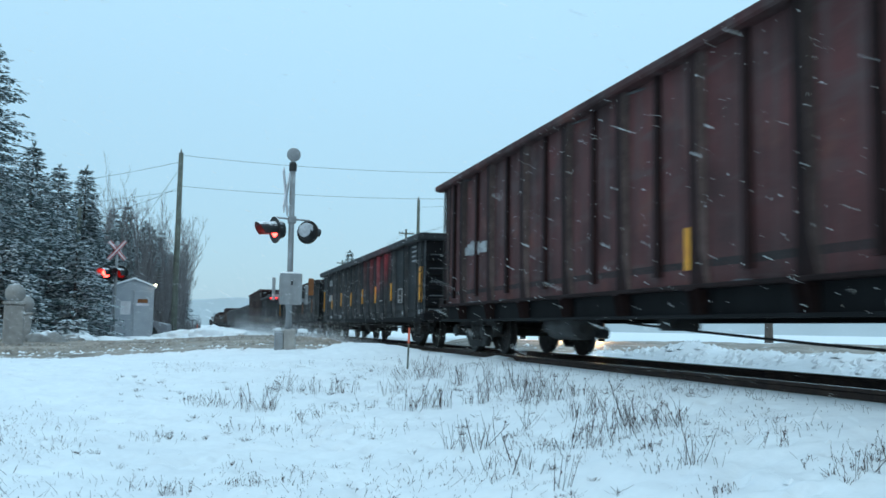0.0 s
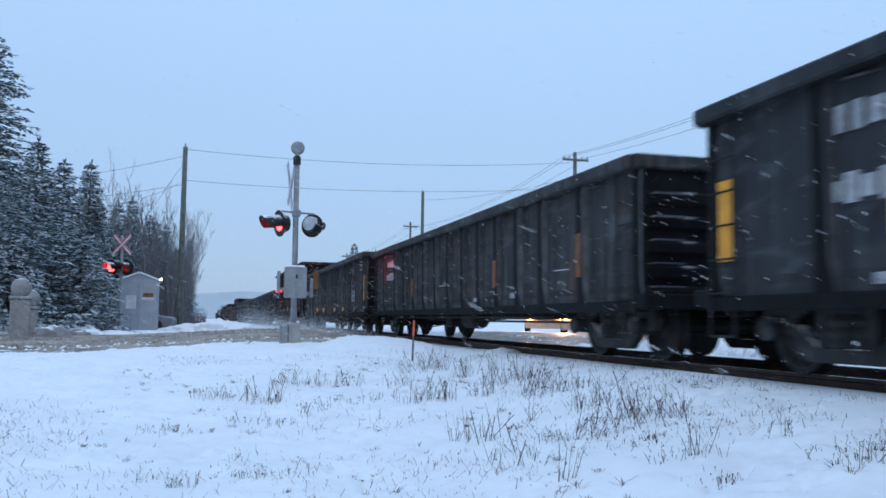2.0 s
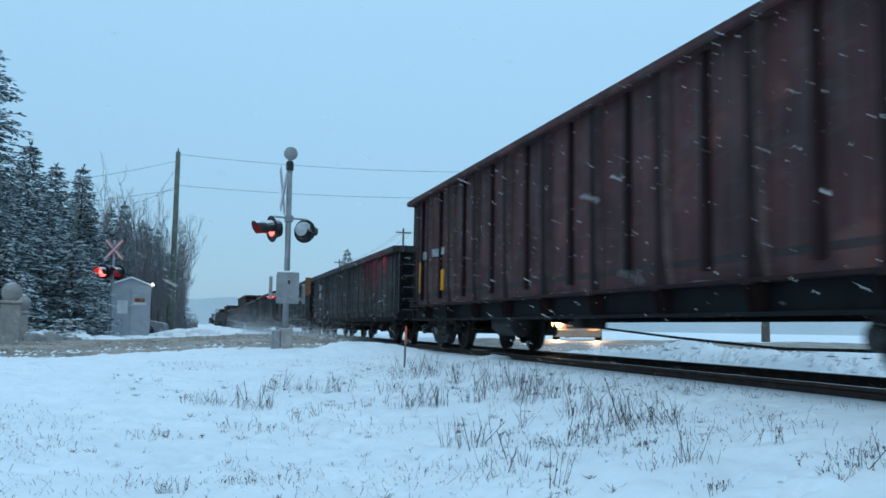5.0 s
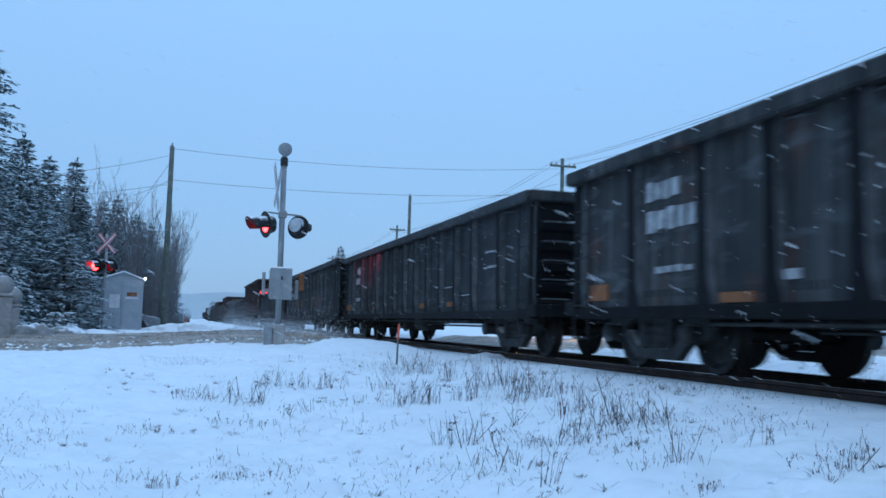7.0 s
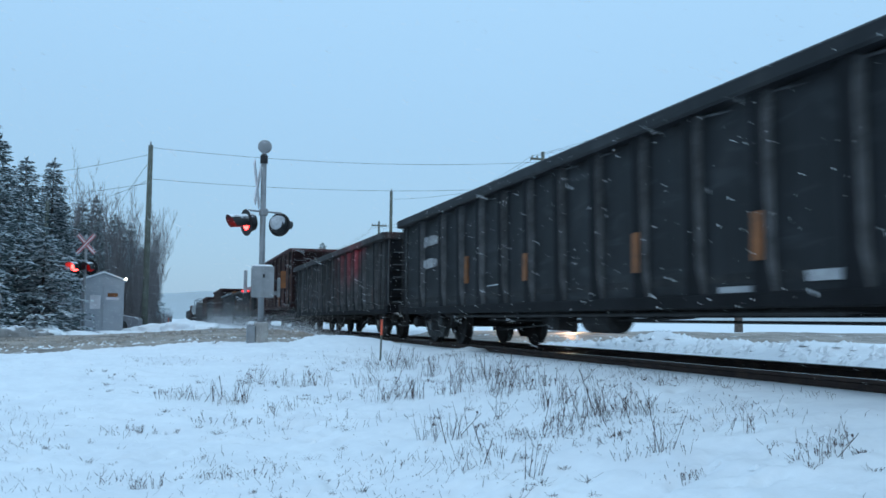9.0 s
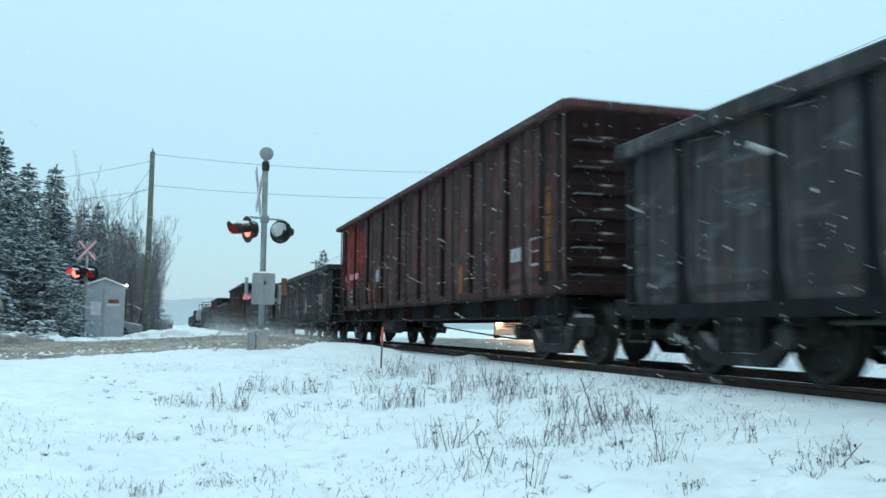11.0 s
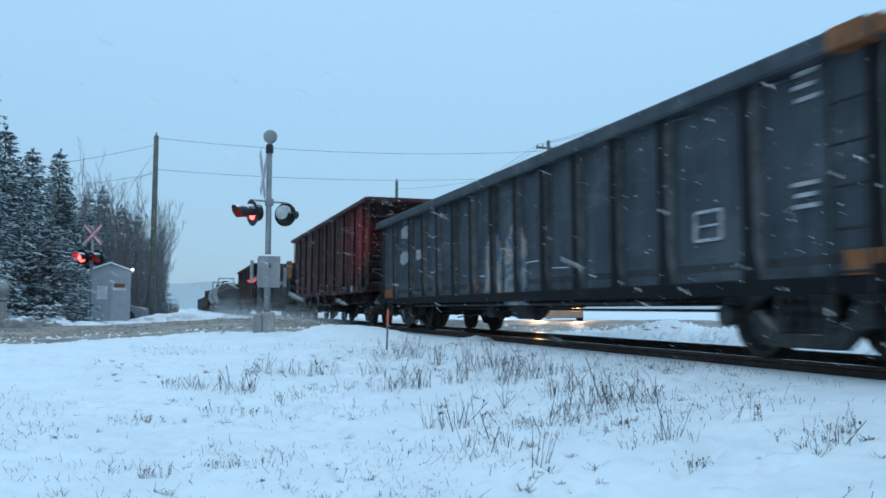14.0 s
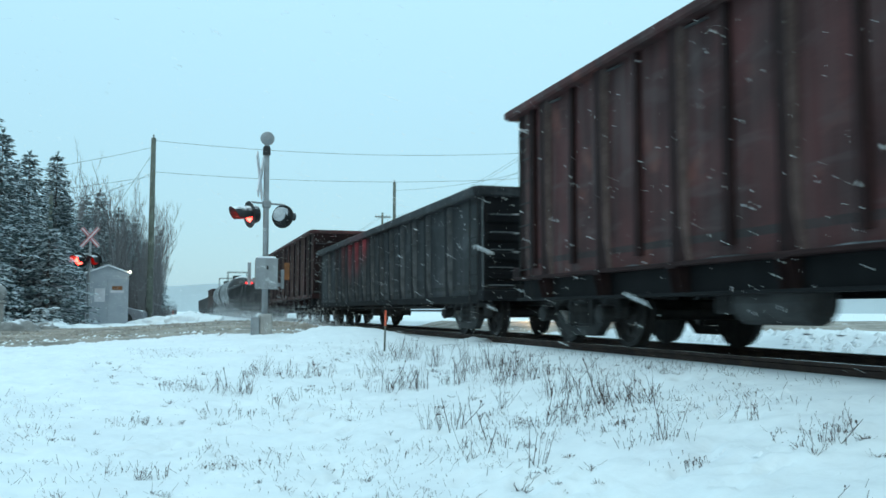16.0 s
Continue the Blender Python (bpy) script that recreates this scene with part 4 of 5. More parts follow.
part("latch", boxed(-0.01, 0.03, -0.385, -0.36, 1.33, 1.43, 0.006), SIGNAL_BLACK, b, "black latch")
bm = bmesh.new()
box(bm, -0.22, 0.20, -0.345, -0.085, 1.56, 1.62, 0.028)
part("snow_cap", bm, SNOW, b, "thick snow lying on the box")
part("lid", boxed(-0.25, 0.23, -0.375, -0.36, 0.90, 1.58, 0.006), GALV, b)
for sx, zz in ((-1, 1.0), (1, 0.92)):
    bm = bmesh.new()
    box(bm, sx * 0.36 - 0.035, sx * 0.36 + 0.035, -0.16, -0.08, zz, zz + (0.5 if sx < 0 else 0.42), 0.01)
    box(bm, min(sx * 0.2, sx * 0.38), max(sx * 0.2, sx * 0.38), -0.14, -0.10, zz + 0.05, zz + 0.13)
    part("side_bracket", bm, GALV, mast)
part("conduit", tubed((0.20, -0.1, 1.3), (0.46, -0.05, 1.22), 0.03, n=8), WIRE, mast)
part("amber_sign", boxed(0.40, 0.52, -0.09, -0.07, 1.12, 1.50, 0.005), DULLYELLOW, mast, "weathered yellow tag")
part("pedestal", boxed(-0.13, 0.16, -0.15, 0.15, -0.25, 0.37, 0.03), CONCRETE, mast, "concrete base")
part("junction_box", boxed(-0.30, -0.13, -0.20, 0.06, -0.2, 0.30, 0.015), GALV, mast)

far_mast = tagged(new("crossing_signal"), "distant crossing signal with a white and red crossbuck", "crossing signal", "crossing signals")
far_mast.location = (-9.47, 37.0, -0.05)
part("pole", tubed((0, 0, -0.3), (0, 0, 3.75), 0.06, 0.055, 12), GALV, far_mast, smooth=True)
crossbuck(far_mast, (0.0, -0.10, 3.38), -14, 0.98, 0.075)
bm = bmesh.new()
tube(bm, (-0.38, -0.02, 2.72), (0.32, -0.02, 2.72), 0.022, n=8)
part("cross_arm", bm, GALV, far_mast)
signal_lamp(far_mast, (-0.36, -0.06, 2.48), (-0.42, -0.9, -0.05), REDLIT, 1.15)
signal_lamp(far_mast, (0.20, -0.06, 2.48), (-0.42, -0.9, -0.05), REDOFF, 1.15)
part("pedestal", boxed(-0.16, 0.16, -0.16, 0.16, -0.6, -0.02, 0.02), IRON, far_mast, "dark base")

for x in (-0.42, -0.30):
    bm = bmesh.new()
    turned(bm, [(0.012, -0.03), (0.018, 0.0), (0.012, 0.02)], pose(x, -0.18, 1.04, 90, 0, 0), 12)
    part("indicator", bm, REDDIM, mast, "small red indicator lamp", True)

# the lamps that face the track throw red light on the passing cars
red = new("flasher_light", bpy.data.lights.new("flasher_light", "SPOT"))
red.data.energy, red.data.color, red.data.spot_size, red.data.spot_blend, red.data.shadow_soft_size = 900, (1.0, 0.03, 0.09), radians(26), 1.0, 0.1
red.matrix_basis = look((MX + 0.62, MY + 0.46, MZ + 2.54), (-1.4, 24.7, 2.5))

# ---- shed, gateposts, poles, stakes ----
shed = tagged(new("equipment_shed"), "small grey metal equipment shed with a snowy gable roof", "shed")
shed.matrix_basis = pose(-9.02, 40.0, -0.1, 0, 0, 6)
bm = bmesh.new()
prism(bm, [(-0.8, -0.22), (0.8, -0.22), (0.8, 2.12), (0, 2.42), (-0.8, 2.12)], -1.1, 1.1)
bmesh.ops.rotate(bm, verts=bm.verts, cent=(0, 0, 0), matrix=Matrix.Rotation(radians(90), 3, "Z"))
part("wall", bm, SHED, shed)
for sx in (-1, 1):
    bm = bmesh.new()
    prism(bm, [(0, 0), (0.9 * sx, -0.338), (0.9 * sx, -0.28), (0, 0.06)], -1.2, 1.2)
    bmesh.ops.rotate(bm, verts=bm.verts, cent=(0, 0, 0), matrix=Matrix.Rotation(radians(-90), 3, "Z"))
    r = part("roof", bm, SNOW, shed, "snow-covered roof slope")
    r.location.z = 2.43
d = part("door", boxed(0.02, 0.72, -1.135, -1.1, -0.1, 1.92, 0.008), SHED, shed, "grey steel door")
part("sign", boxed(0.1, 0.62, -1.142, -1.136, 1.33, 1.42), WHITE, d, "white warning plate")
part("sign", boxed(0.16, 0.56, -1.142, -1.136, 1.44, 1.60), DULLYELLOW, d, "orange warning plate")
for x in (0.0, 0.74):
    part("door_frame", boxed(x - 0.02, x + 0.02, -1.145, -1.1, -0.12, 1.96), SHED, shed)
part("panel", boxed(-0.5, -0.1, -1.11, -1.1, 0.95, 1.5), WHITE, shed, "pale patch panel")
lamp = part("lamp", boxed(0.80, 0.88, -1.22, -1.12, 2.14, 2.24, 0.01), GALV, shed)
part("bulb", boxed(0.80, 0.88, -1.30, -1.22, 2.14, 2.23, 0.02), PORCH, lamp, "lit bulkhead lamp")
part("plinth", boxed(-0.85, 0.85, -1.15, 1.15, -0.5, -0.18, 0.01), CONCRETE, shed)


def gatepost(height, wide):
    post = tagged(new("gatepost"), "pale stone gatepost with a round ball finial", "gatepost", "gateposts")
    bm = bmesh.new()
    box(bm, -wide / 2, wide / 2, -wide / 2, wide / 2, -0.3, height, 0.03)
    part("shaft", bm, STONE, post)
    part("cap", boxed(-wide / 2 - .04, wide / 2 + .04, -wide / 2 - .04, wide / 2 + .04, height, height + 0.09, 0.02), STONE, post)
    bm = bmesh.new()
    bmesh.ops.create_uvsphere(bm, u_segments=20, v_segments=12, radius=0.28, matrix=Matrix.Translation((0, 0, height + 0.33)))
    part("ball", bm, STONE, post, smooth=True)
    return post


gatepost(1.33, 0.54).matrix_basis = pose(-11.40, 28.0, -0.36, 0, 0, 10)
gatepost(1.10, 0.44).matrix_basis = pose(-11.48, 30.0, -0.40, 0, 0, 10)


def utility_pole(x, y, top, arm, label, r=0.15, z0=-0.4):
    pole = tagged(new("utility_pole"), label, "utility pole", "utility poles")
    pole.location = (x, y, 0)
    part("shaft", tubed((0, 0, z0), (0, 0, top), r, r * 0.72, 12), WOOD, pole, smooth=True)
    if arm:
        part("crossarm", boxed(-0.85, 0.85, -0.16, -0.06, top - 0.55, top - 0.42, 0.01), WOOD, pole)
        for dx in (-0.75, -0.42, 0.42, 0.75):
            bm = bmesh.new()
            turned(bm, [(0.02, 0), (0.055, 0.04), (0.03, 0.08), (0.05, 0.12), (0.02, 0.17)], pose(dx, -0.11, top - 0.43), 8)
            part("insulator", bm, GALV, pole)
    else:
        bm = bmesh.new()
        turned(bm, [(0.02, 0), (0.06, 0.05), (0.03, 0.1), (0.05, 0.15), (0.02, 0.2)], pose(0.0, 0, top), 8)
        part("insulator", bm, GALV, pole)
    return pole


utility_pole(-7.50, 47.8, 9.36, False, "tall weathered wooden utility pole in the snow", 0.17)
utility_pole(9.4, 65.0, 10.2, False, "plain wooden utility pole behind the train")
utility_pole(-12.05, 46.0, 6.0, False, "short grey wooden pole among the spruces", 0.12)
for y, t in ((5.0, 10.9), (50.0, 10.9), (95.0, 11.3), (140.0, 11.0)):
    utility_pole(15.3, y, t, True, "wooden utility pole with a crossarm and insulators")


def cable(a, b, sag, r=0.009):
    """One hanging wire."""
    a, b = Vector(a), Vector(b)
    cu = bpy.data.curves.new("cable", "CURVE")
    cu.dimensions, cu.bevel_depth, cu.bevel_resolution = "3D", r, 1
    sp = cu.splines.new("POLY")
    sp.points.add(20)
    for k in range(21):
        t = k / 20
        p = a.lerp(b, t)
        sp.points[k].co = (p.x, p.y, p.z - sag * 4 * t * (1 - t), 1)
    cu.materials.append(WIRE)
    return tagged(new("cable", cu), "dark overhead wire between utility poles", "wire", "overhead wires")


cable((-7.50, 47.8, 9.25), (15.0, 50.0, 10.25), 0.45, 0.010)
cable((-7.50, 47.8, 7.62), (15.0, 50.0, 8.7), 0.4, 0.010)
for dx in (-0.75, -0.42, 0.75):
    for y0, y1, sag in ((5, 50, 0.95), (50, 95, 1.0), (95, 140, 0.8)):
        cable((15.3 + dx, y0 - .11, 10.6), (15.3 + dx, y1 - .11, 10.6), sag)
cable((9.4, 65, 9.6), (15.0, 50, 9.3), 0.3)
cable((-7.50, 47.8, 8.9), (-26, 62, 8.6), 0.7)
cable((-7.50, 47.8, 7.4), (-26, 62, 7.6), 0.6)
cable((-7.50, 47.8, 7.6), (-12.05, 46.0, 5.8), 0.35)
cable((-7.50, 47.8, 8.6), (-14.5, 62.0, 0.0), 0.0)


def stake(x, y, h, label):
    s = tagged(new("marker_stake"), label, "marker stake", "marker stakes")
    s.matrix_basis = pose(x, y, ground_z(x, y), 0, 1.5, 0)
    part("shaft", tubed((0, 0, -0.2), (0, 0, h * 0.62), 0.016, n=7), WOOD, s)
    part("painted_end", tubed((0, 0, h * 0.62), (0, 0, h), 0.020, 0.018, n=7), ORANGE, s, "bright orange painted end")


stake(-3.0, 14.2, 0.66, "thin wooden survey stake with an orange top")
stake(-6.35, 47.0, 0.55, "thin orange-topped stake in the snow bank")


# ---- snow heaps and boulders ----
def heap(x, y, rx, ry, h, label="rough low bank of ploughed snow", mat=SNOW, name="snowbank", cat="snow", seed=0, group="snowbanks"):
    bm = bmesh.new()
    bmesh.ops.create_icosphere(bm, subdivisions=4, radius=1)
    for v in bm.verts:
        n = 1 + 0.28 * noise.noise(v.co * 1.9 + Vector((seed * 7.3, 0, 0))) + 0.16 * noise.noise(v.co * 5 + Vector((seed, 3, 0)))
        v.co = Vector((v.co.x * rx * n, v.co.y * ry * n, v.co.z * h * n))
    o = part(name, bm, mat, None, "", True)
    o.location = (x, y, ground_z(x, y) - 0.05)
    return tagged(o, label, cat, group)


for k, (x, y, rx, ry, h) in enumerate([(-5.6, 36, 0.9, 0.8, 0.42), (-6.6, 37, 1.1, 0.8, 0.32), (-4.9, 35, 0.6, 0.6, 0.26), (-7.3, 39, 0.9, 0.6, 0.25), (-10.2, 31.5, 0.8, 0.5, 0.3), (-9.2, 32.5, 1.0, 0.5, 0.2),
                                       (-12.4, 32, 1.2, 0.6, 0.3), (-1.0, 15.6, 0.30, 0.5, 0.11), (-8.3, 36.5, 1.2, 0.5, 0.16)]):
    heap(x, y, rx, ry, h, seed=k + 1)
heap(-10.75, 29.6, 0.62, 0.4, 0.42, "dark boulder dusted with snow", STONE, "boulder", "boulder", 21, "boulders")
heap(-10.1, 30.2, 0.4, 0.3, 0.28, "dark boulder dusted with snow", STONE, "boulder", "boulder", 22, "boulders")


def lumps(name, rows, count, seed, label, size=0.13, mat=None, over=0.0):
    """Broken crusts of ploughed snow along a line, as stuff."""
    rng = random.Random(seed)
    verts, faces = [], []
    for _ in range(count):
        x, y = rng.uniform(rows[0], rows[1]), min(rows[2] + 2 * rows[3], max(rows[2] - 2 * rows[3], rng.gauss(rows[2], rows[3])))
        if abs(x) < 1.3:
            continue
        r = rng.uniform(0.025, size)
        z = ground_z(x, y) + over
        k = len(verts)
        for q in ((1, 0, 0), (0.3, 0.9, 0.1), (-0.8, 0.6, 0), (-0.8, -0.6, 0.1), (0.3, -0.9, 0), (0.1, 0.1, 1)):
            verts.append((x + q[0] * r * rng.uniform(.7, 1.4), y + q[1] * r * rng.uniform(.7, 1.3), z - 0.02 + q[2] * r * rng.uniform(0.5, 0.9)))
        faces.extend([(k + a, k + (a + 1) % 5, k + 5) for a in range(5)])
    me = bpy.data.meshes.new(name)
    me.from_pydata(verts, [], faces)
    me.materials.append(mat or SNOW)
    return tagged(new(name, me), label, "snow", kind="stuff")


lumps("road_edge_snow", (-18, -1.4, 20.5, 0.22), 700, 71, "broken crusts of snow along the road edge", 0.07)
lumps("road_edge_snow", (-18, -1.4, 31.2, 0.35), 500, 72, "ploughed snow along the far road edge")
lumps("road_slush", (-18, -1.5, 25.8, 1.9), 2600, 74, "brown churned slush on the road", 0.11, ROADSNOW, 0.03)
lumps("road_edge_snow", (-18, -1.4, 22.2, 0.5), 500, 75, "ridge of dirty snow between the wheel tracks", 0.08, None, 0.03)
lumps("verge_snow", (-10.5, -1.9, 10.0, 4.2), 1500, 76, "crumbs and small lumps of fresh snow on the verge", 0.055)
lumps("trackside_snow", (2.4, 6.5, 14.0, 5.5), 1800, 73, "trodden lumpy snow beside the track")

# ---- trees ----
def spruce_meshes(height, spread, seed, droop=0.35, foot=0.06, needles=None):
    """A trunk and a crown of whorled, drooping branches set with needle sprays."""
    rng = random.Random(seed)
    verts, faces = [], []

    def blade(p, d, length, wide, roll):
        d = d.normalized()
        side = d.cross(Vector((0, 0, 1)))
        side = side.normalized() if side.length > 1e-4 else Vector((1, 0, 0))
        side = Matrix.Rotation(roll, 3, d) @ side
        q = p + d * length
        m = p + d * length * 0.45
        k = len(verts)
        verts.extend([p, m + side * wide, q, m - side * wide])
        faces.append((k, k + 1, k + 2, k + 3))

    levels = int(height / 0.145)
    for j in range(levels):
        t = (j + rng.random()) / levels
        z = height * (foot + (0.99 - foot) * t)
        reach = spread * (1 - t) ** 0.8 * (0.80 + 0.35 * rng.random()) + 0.10
        n = rng.randint(5, 8) if t < 0.85 else 4
        a0 = rng.random() * 6.28
        for k in range(n):
            a = a0 + k * 6.28 / n + rng.uniform(-.3, .3)
            L = reach * rng.uniform(0.65, 1.12)
            out = Vector((math.cos(a), math.sin(a), 0))
            steps = max(4, int(L / 0.10))
            for s in range(steps):
                u = (s + 0.6) / steps
                p = out * (L * u) + Vector((0, 0, z + L * (0.10 * u - droop * u * u) + (0.12 * u ** 3) * L))
                for side in (-1, -0.4, 0.4, 1):
                    ang = a + side * rng.uniform(0.6, 1.1)
                    d = Vector((math.cos(ang), math.sin(ang), rng.uniform(-0.45, 0.12)))
                    blade(p + Vector((rng.uniform(-.05, .05), rng.uniform(-.05, .05), rng.uniform(-.05, .04))), d, rng.uniform(0.13, 0.27) * (0.75 + 0.6 * (1 - u)), rng.uniform(0.022, 0.045), rng.uniform(-1.1, 1.1))
    for k in range(14):
        a = rng.random() * 6.28
        blade(Vector((0, 0, height * 0.97 + rng.random() * height * 0.03)), Vector((math.cos(a) * .5, math.sin(a) * .5, 0.9)), 0.22, 0.03, 0)
    me = bpy.data.meshes.new("crown")
    me.from_pydata([v[:] for v in verts], [], faces)
    me.materials.append(needles or NEEDLE)
    return me


def spruce(x, y, height, spread, seed, label, z=None, mesh=None, size=1.0):
    tree = tagged(new("spruce_tree"), label, "spruce tree", "spruce trees")
    tree.matrix_basis = pose(x, y, (ground_z(x, y) if z is None else z) - 0.1, 0, 0, seed * 47)
    part("trunk", tubed((0, 0, 0), (0, 0, height * 0.97), 0.02 * height, 0.015, 8), BARK, tree)
    me = mesh or spruce_meshes(height, spread, seed, needles=LADEN if height < 3.6 else None)
    c = new("crown", me)
    c.parent = tree
    c.scale = (size * 1.2, size * 1.2, size)
    c["label"] = "snow-dusted dark green needles"
    return me


spruce(-14.25, 34.0, 12.0, 3.3, 1, "tall dense spruce with snow on its boughs")
spruce(-13.2, 40.0, 8.2, 2.2, 2, "snow-dusted spruce at the wood's edge")
mA = spruce(-12.75, 44.0, 8.0, 1.9, 3, "slender snow-dusted spruce at the wood's edge")
mB = spruce(-11.95, 47.0, 8.5, 1.8, 4, "slender snow-dusted spruce at the wood's edge")
mC = spruce(-10.75, 35.5, 3.9, 1.6, 5, "young bushy spruce laden with snow")
spruce(-12.7, 33.0, 3.4, 1.7, 6, "low snow-laden young spruce")
spruce(-10.3, 31.8, 0.9, 0.7, 9, "tiny seedling spruce buried in snow")
spruce(-13.7, 31.5, 2.6, 1.4, 7, "low snow-laden young spruce")
spruce(-11.9, 37.0, 4.8, 1.7, 8, "young bushy spruce laden with snow")
for k, (x, y, s) in enumerate([(-15.5, 47, 1.0), (-14.6, 52, 0.95), (-10.5, 56, 0.8), (-9.4, 60, 0.82), (-13.2, 58, 0.9), (-17, 42, 0.9), (-12.3, 52, 0.8), (-11.4, 54, 0.72), (-10.2, 52, 0.62), (-13.4, 46, 0.6), (-8.6, 58, 0.62), (-11.2, 44.5, 0.52), (-10.0, 63, 0.95), (-9.0, 65, 0.85), (-8.4, 67, 0.72), (-11.0, 61, 1.0), (-12.0, 63, 1.05), (-7.9, 72, 0.7), (-11.7, 48.5, 0.85), (-10.8, 50.5, 0.7)]):
    spruce(x, y, 8 * s, 1.4, 11 + k, "spruce standing among bare birches", None, (mA, mB)[k % 2], s)
spruce(11.6, 110.0, 8, 2.3, 21, "far spruce behind the railway", None, mA, 1.25)
spruce(12.4, 100.0, 9, 2.3, 22, "far spruce behind the railway", None, mB)
spruce(22.0, 40.0, 11.2, 2.4, 23, "tall bare-stemmed pine behind the railway", None, spruce_meshes(11.2, 2.2, 23, 0.2, 0.6))


def bare_tree_mesh(height, seed):
    """Trunk and limbs that fork into fine twigs."""
    rng = random.Random(seed)
    bm = bmesh.new()

    def limb(p, d, length, r, depth):
        q = p
        n = 3
        for s in range(n):
            d2 = (d + Vector((rng.uniform(-.16, .16), rng.uniform(-.16, .16), rng.uniform(-.02, .14)))).normalized()
            e = q + d2 * length / n
            ra, rb = r * (1 - 0.5 * s / n), r * (1 - 0.5 * (s + 1) / n)
            tube(bm, q, e, ra, rb, 5 if depth == 0 else 3, False)
            q, d = e, d2
            if depth < 3:
                for b in range(rng.randint(2, 4) if depth else rng.randint(2, 4)):
                    if depth == 0 and s == 0:
                        continue
                    a = rng.random() * 6.28
                    out = Vector((math.cos(a), math.sin(a), rng.uniform(0.9, 2.4))).normalized()
                    limb(q - d2 * rng.random() * length / n, (d * 0.4 + out).normalized(), length * rng.uniform(0.26, 0.42), max(0.006, rb * 0.45), depth + 1)

    limb(Vector((0, 0, 0)), Vector((0, 0, 1)), height, 0.009 * height, 0)
    me = bpy.data.meshes.new("crown")
    bm.to_mesh(me)
    bm.free()
    me.materials.append(TWIG)
    return me


bare = [bare_tree_mesh(7.5, s) for s in (31, 32, 33, 34)]
rng = random.Random(5)
spots = [(-11.0, 52), (-10.2, 54), (-9.6, 53), (-9.0, 56), (-8.4, 54), (-8.1, 57), (-7.7, 58), (-7.5, 61), (-7.9, 62), (-8.8, 63), (-9.8, 62), (-11.6, 60), (-7.6, 66), (-12.4, 56), (-10.6, 66), (-7.6, 70), (-8.6, 72), (-7.7, 76), (-12.5, 50), (-14, 55), (-9.0, 59), (-8.0, 60), (-10.9, 57), (-9.7, 56), (-7.7, 63), (-8.3, 68), (-9.2, 50), (-8.2, 51), (-7.6, 64), (-10.1, 58)]
for k, (x, y) in enumerate(spots):
    t = tagged(new("bare_tree"), "leafless grey-brown birch at the wood's edge", "bare tree", "bare trees")
    t.matrix_basis = pose(x, y, ground_z(x, y) - 0.1, rng.uniform(-3, 3), rng.uniform(-3, 3), rng.uniform(0, 360))
    o = new("crown", bare[k % 4])
    o.parent = t
    s = rng.uniform(0.7, 0.98) * (0.82 if x > -8.5 else 1.0)
    o.scale = (s, s, s)


def thicket(name, area, count, hmin, hmax, seed, label):
    """Undergrowth of thin upright twigs as one sheet of stuff."""
    rng = random.Random(seed)
    verts, faces = [], []
    for _ in range(count):
        x, y = rng.uniform(area[0], area[1]), rng.uniform(area[2], area[3])
        z, h = ground_z(x, y) - 0.05, rng.uniform(hmin, hmax)
        a = rng.random() * 3.14
        for s in range(3):
            dx, dy = rng.uniform(-.25, .25) * h * 0.5, rng.uniform(-.25, .25) * h * 0.5
            w = 0.007 + 0.003 * h
            k = len(verts)
            verts.extend([(x - w * math.cos(a), y - w * math.sin(a), z), (x + w * math.cos(a), y + w * math.sin(a), z), (x + dx, y + dy, z + h * rng.uniform(0.6, 1)),
                          (x - w * math.sin(a), y + w * math.cos(a), z)])
            faces.extend([(k, k + 1, k + 2), (k + 1, k + 3, k + 2), (k + 3, k, k + 2)])
    me = bpy.data.meshes.new(name)
    me.from_pydata(verts, [], faces)
    me.materials.append(TWIG)
    return tagged(new(name, me), label, "undergrowth", kind="stuff")


thicket("undergrowth", (-19, -7.3, 50, 80), 9500, 1.0, 6.0, 61, "dense grey-brown leafless undergrowth in the wood")
thicket("brush", (-9, -6.2, 52, 60), 500, 0.4, 1.5, 62, "low russet brush at the foot of the trees")
thicket("far_wood", (-60, -8, 80, 200), 2600, 3.0, 9.0, 63, "far leafless wood along the railway")


# ---- dry weeds in the snow ----
def stems(verts, faces, rng, x, y, h, lean, r=0.0035, twigs=2):
    z = ground_z(x, y) - 0.02
    a = rng.random() * 6.28
    top = Vector((x + lean * h * math.cos(a), y + lean * h * math.sin(a), z + h))
    base = Vector((x, y, z))

    def spike(p, q, w0, w1):
        k = len(verts)
        for c, w in ((p, w0), (q, w1)):
            for j in range(3):
                b = j * 2.094
                verts.append((c.x + w * math.cos(b), c.y + w * math.sin(b), c.z))
        for j in range(3):
            faces.append((k + j, k + (j + 1) % 3, k + 3 + (j + 1) % 3, k + 3 + j))

    spike(base, top, r, r * 0.6)
    for _ in range(twigs):
        t = rng.uniform(0.35, 0.95)
        p = base.lerp(top, t)
        b = rng.random() * 6.28
        q = p + Vector((math.cos(b) * 0.3, math.sin(b) * 0.3, rng.uniform(0.3, 1.0))) * h * rng.uniform(0.12, 0.35)
        spike(p, q, r * 0.7, r * 0.5)
        if rng.random() < 0.5:
            spike(q, q + Vector((0, 0, r * 3.5)), r * 2.2, r * 1.2)


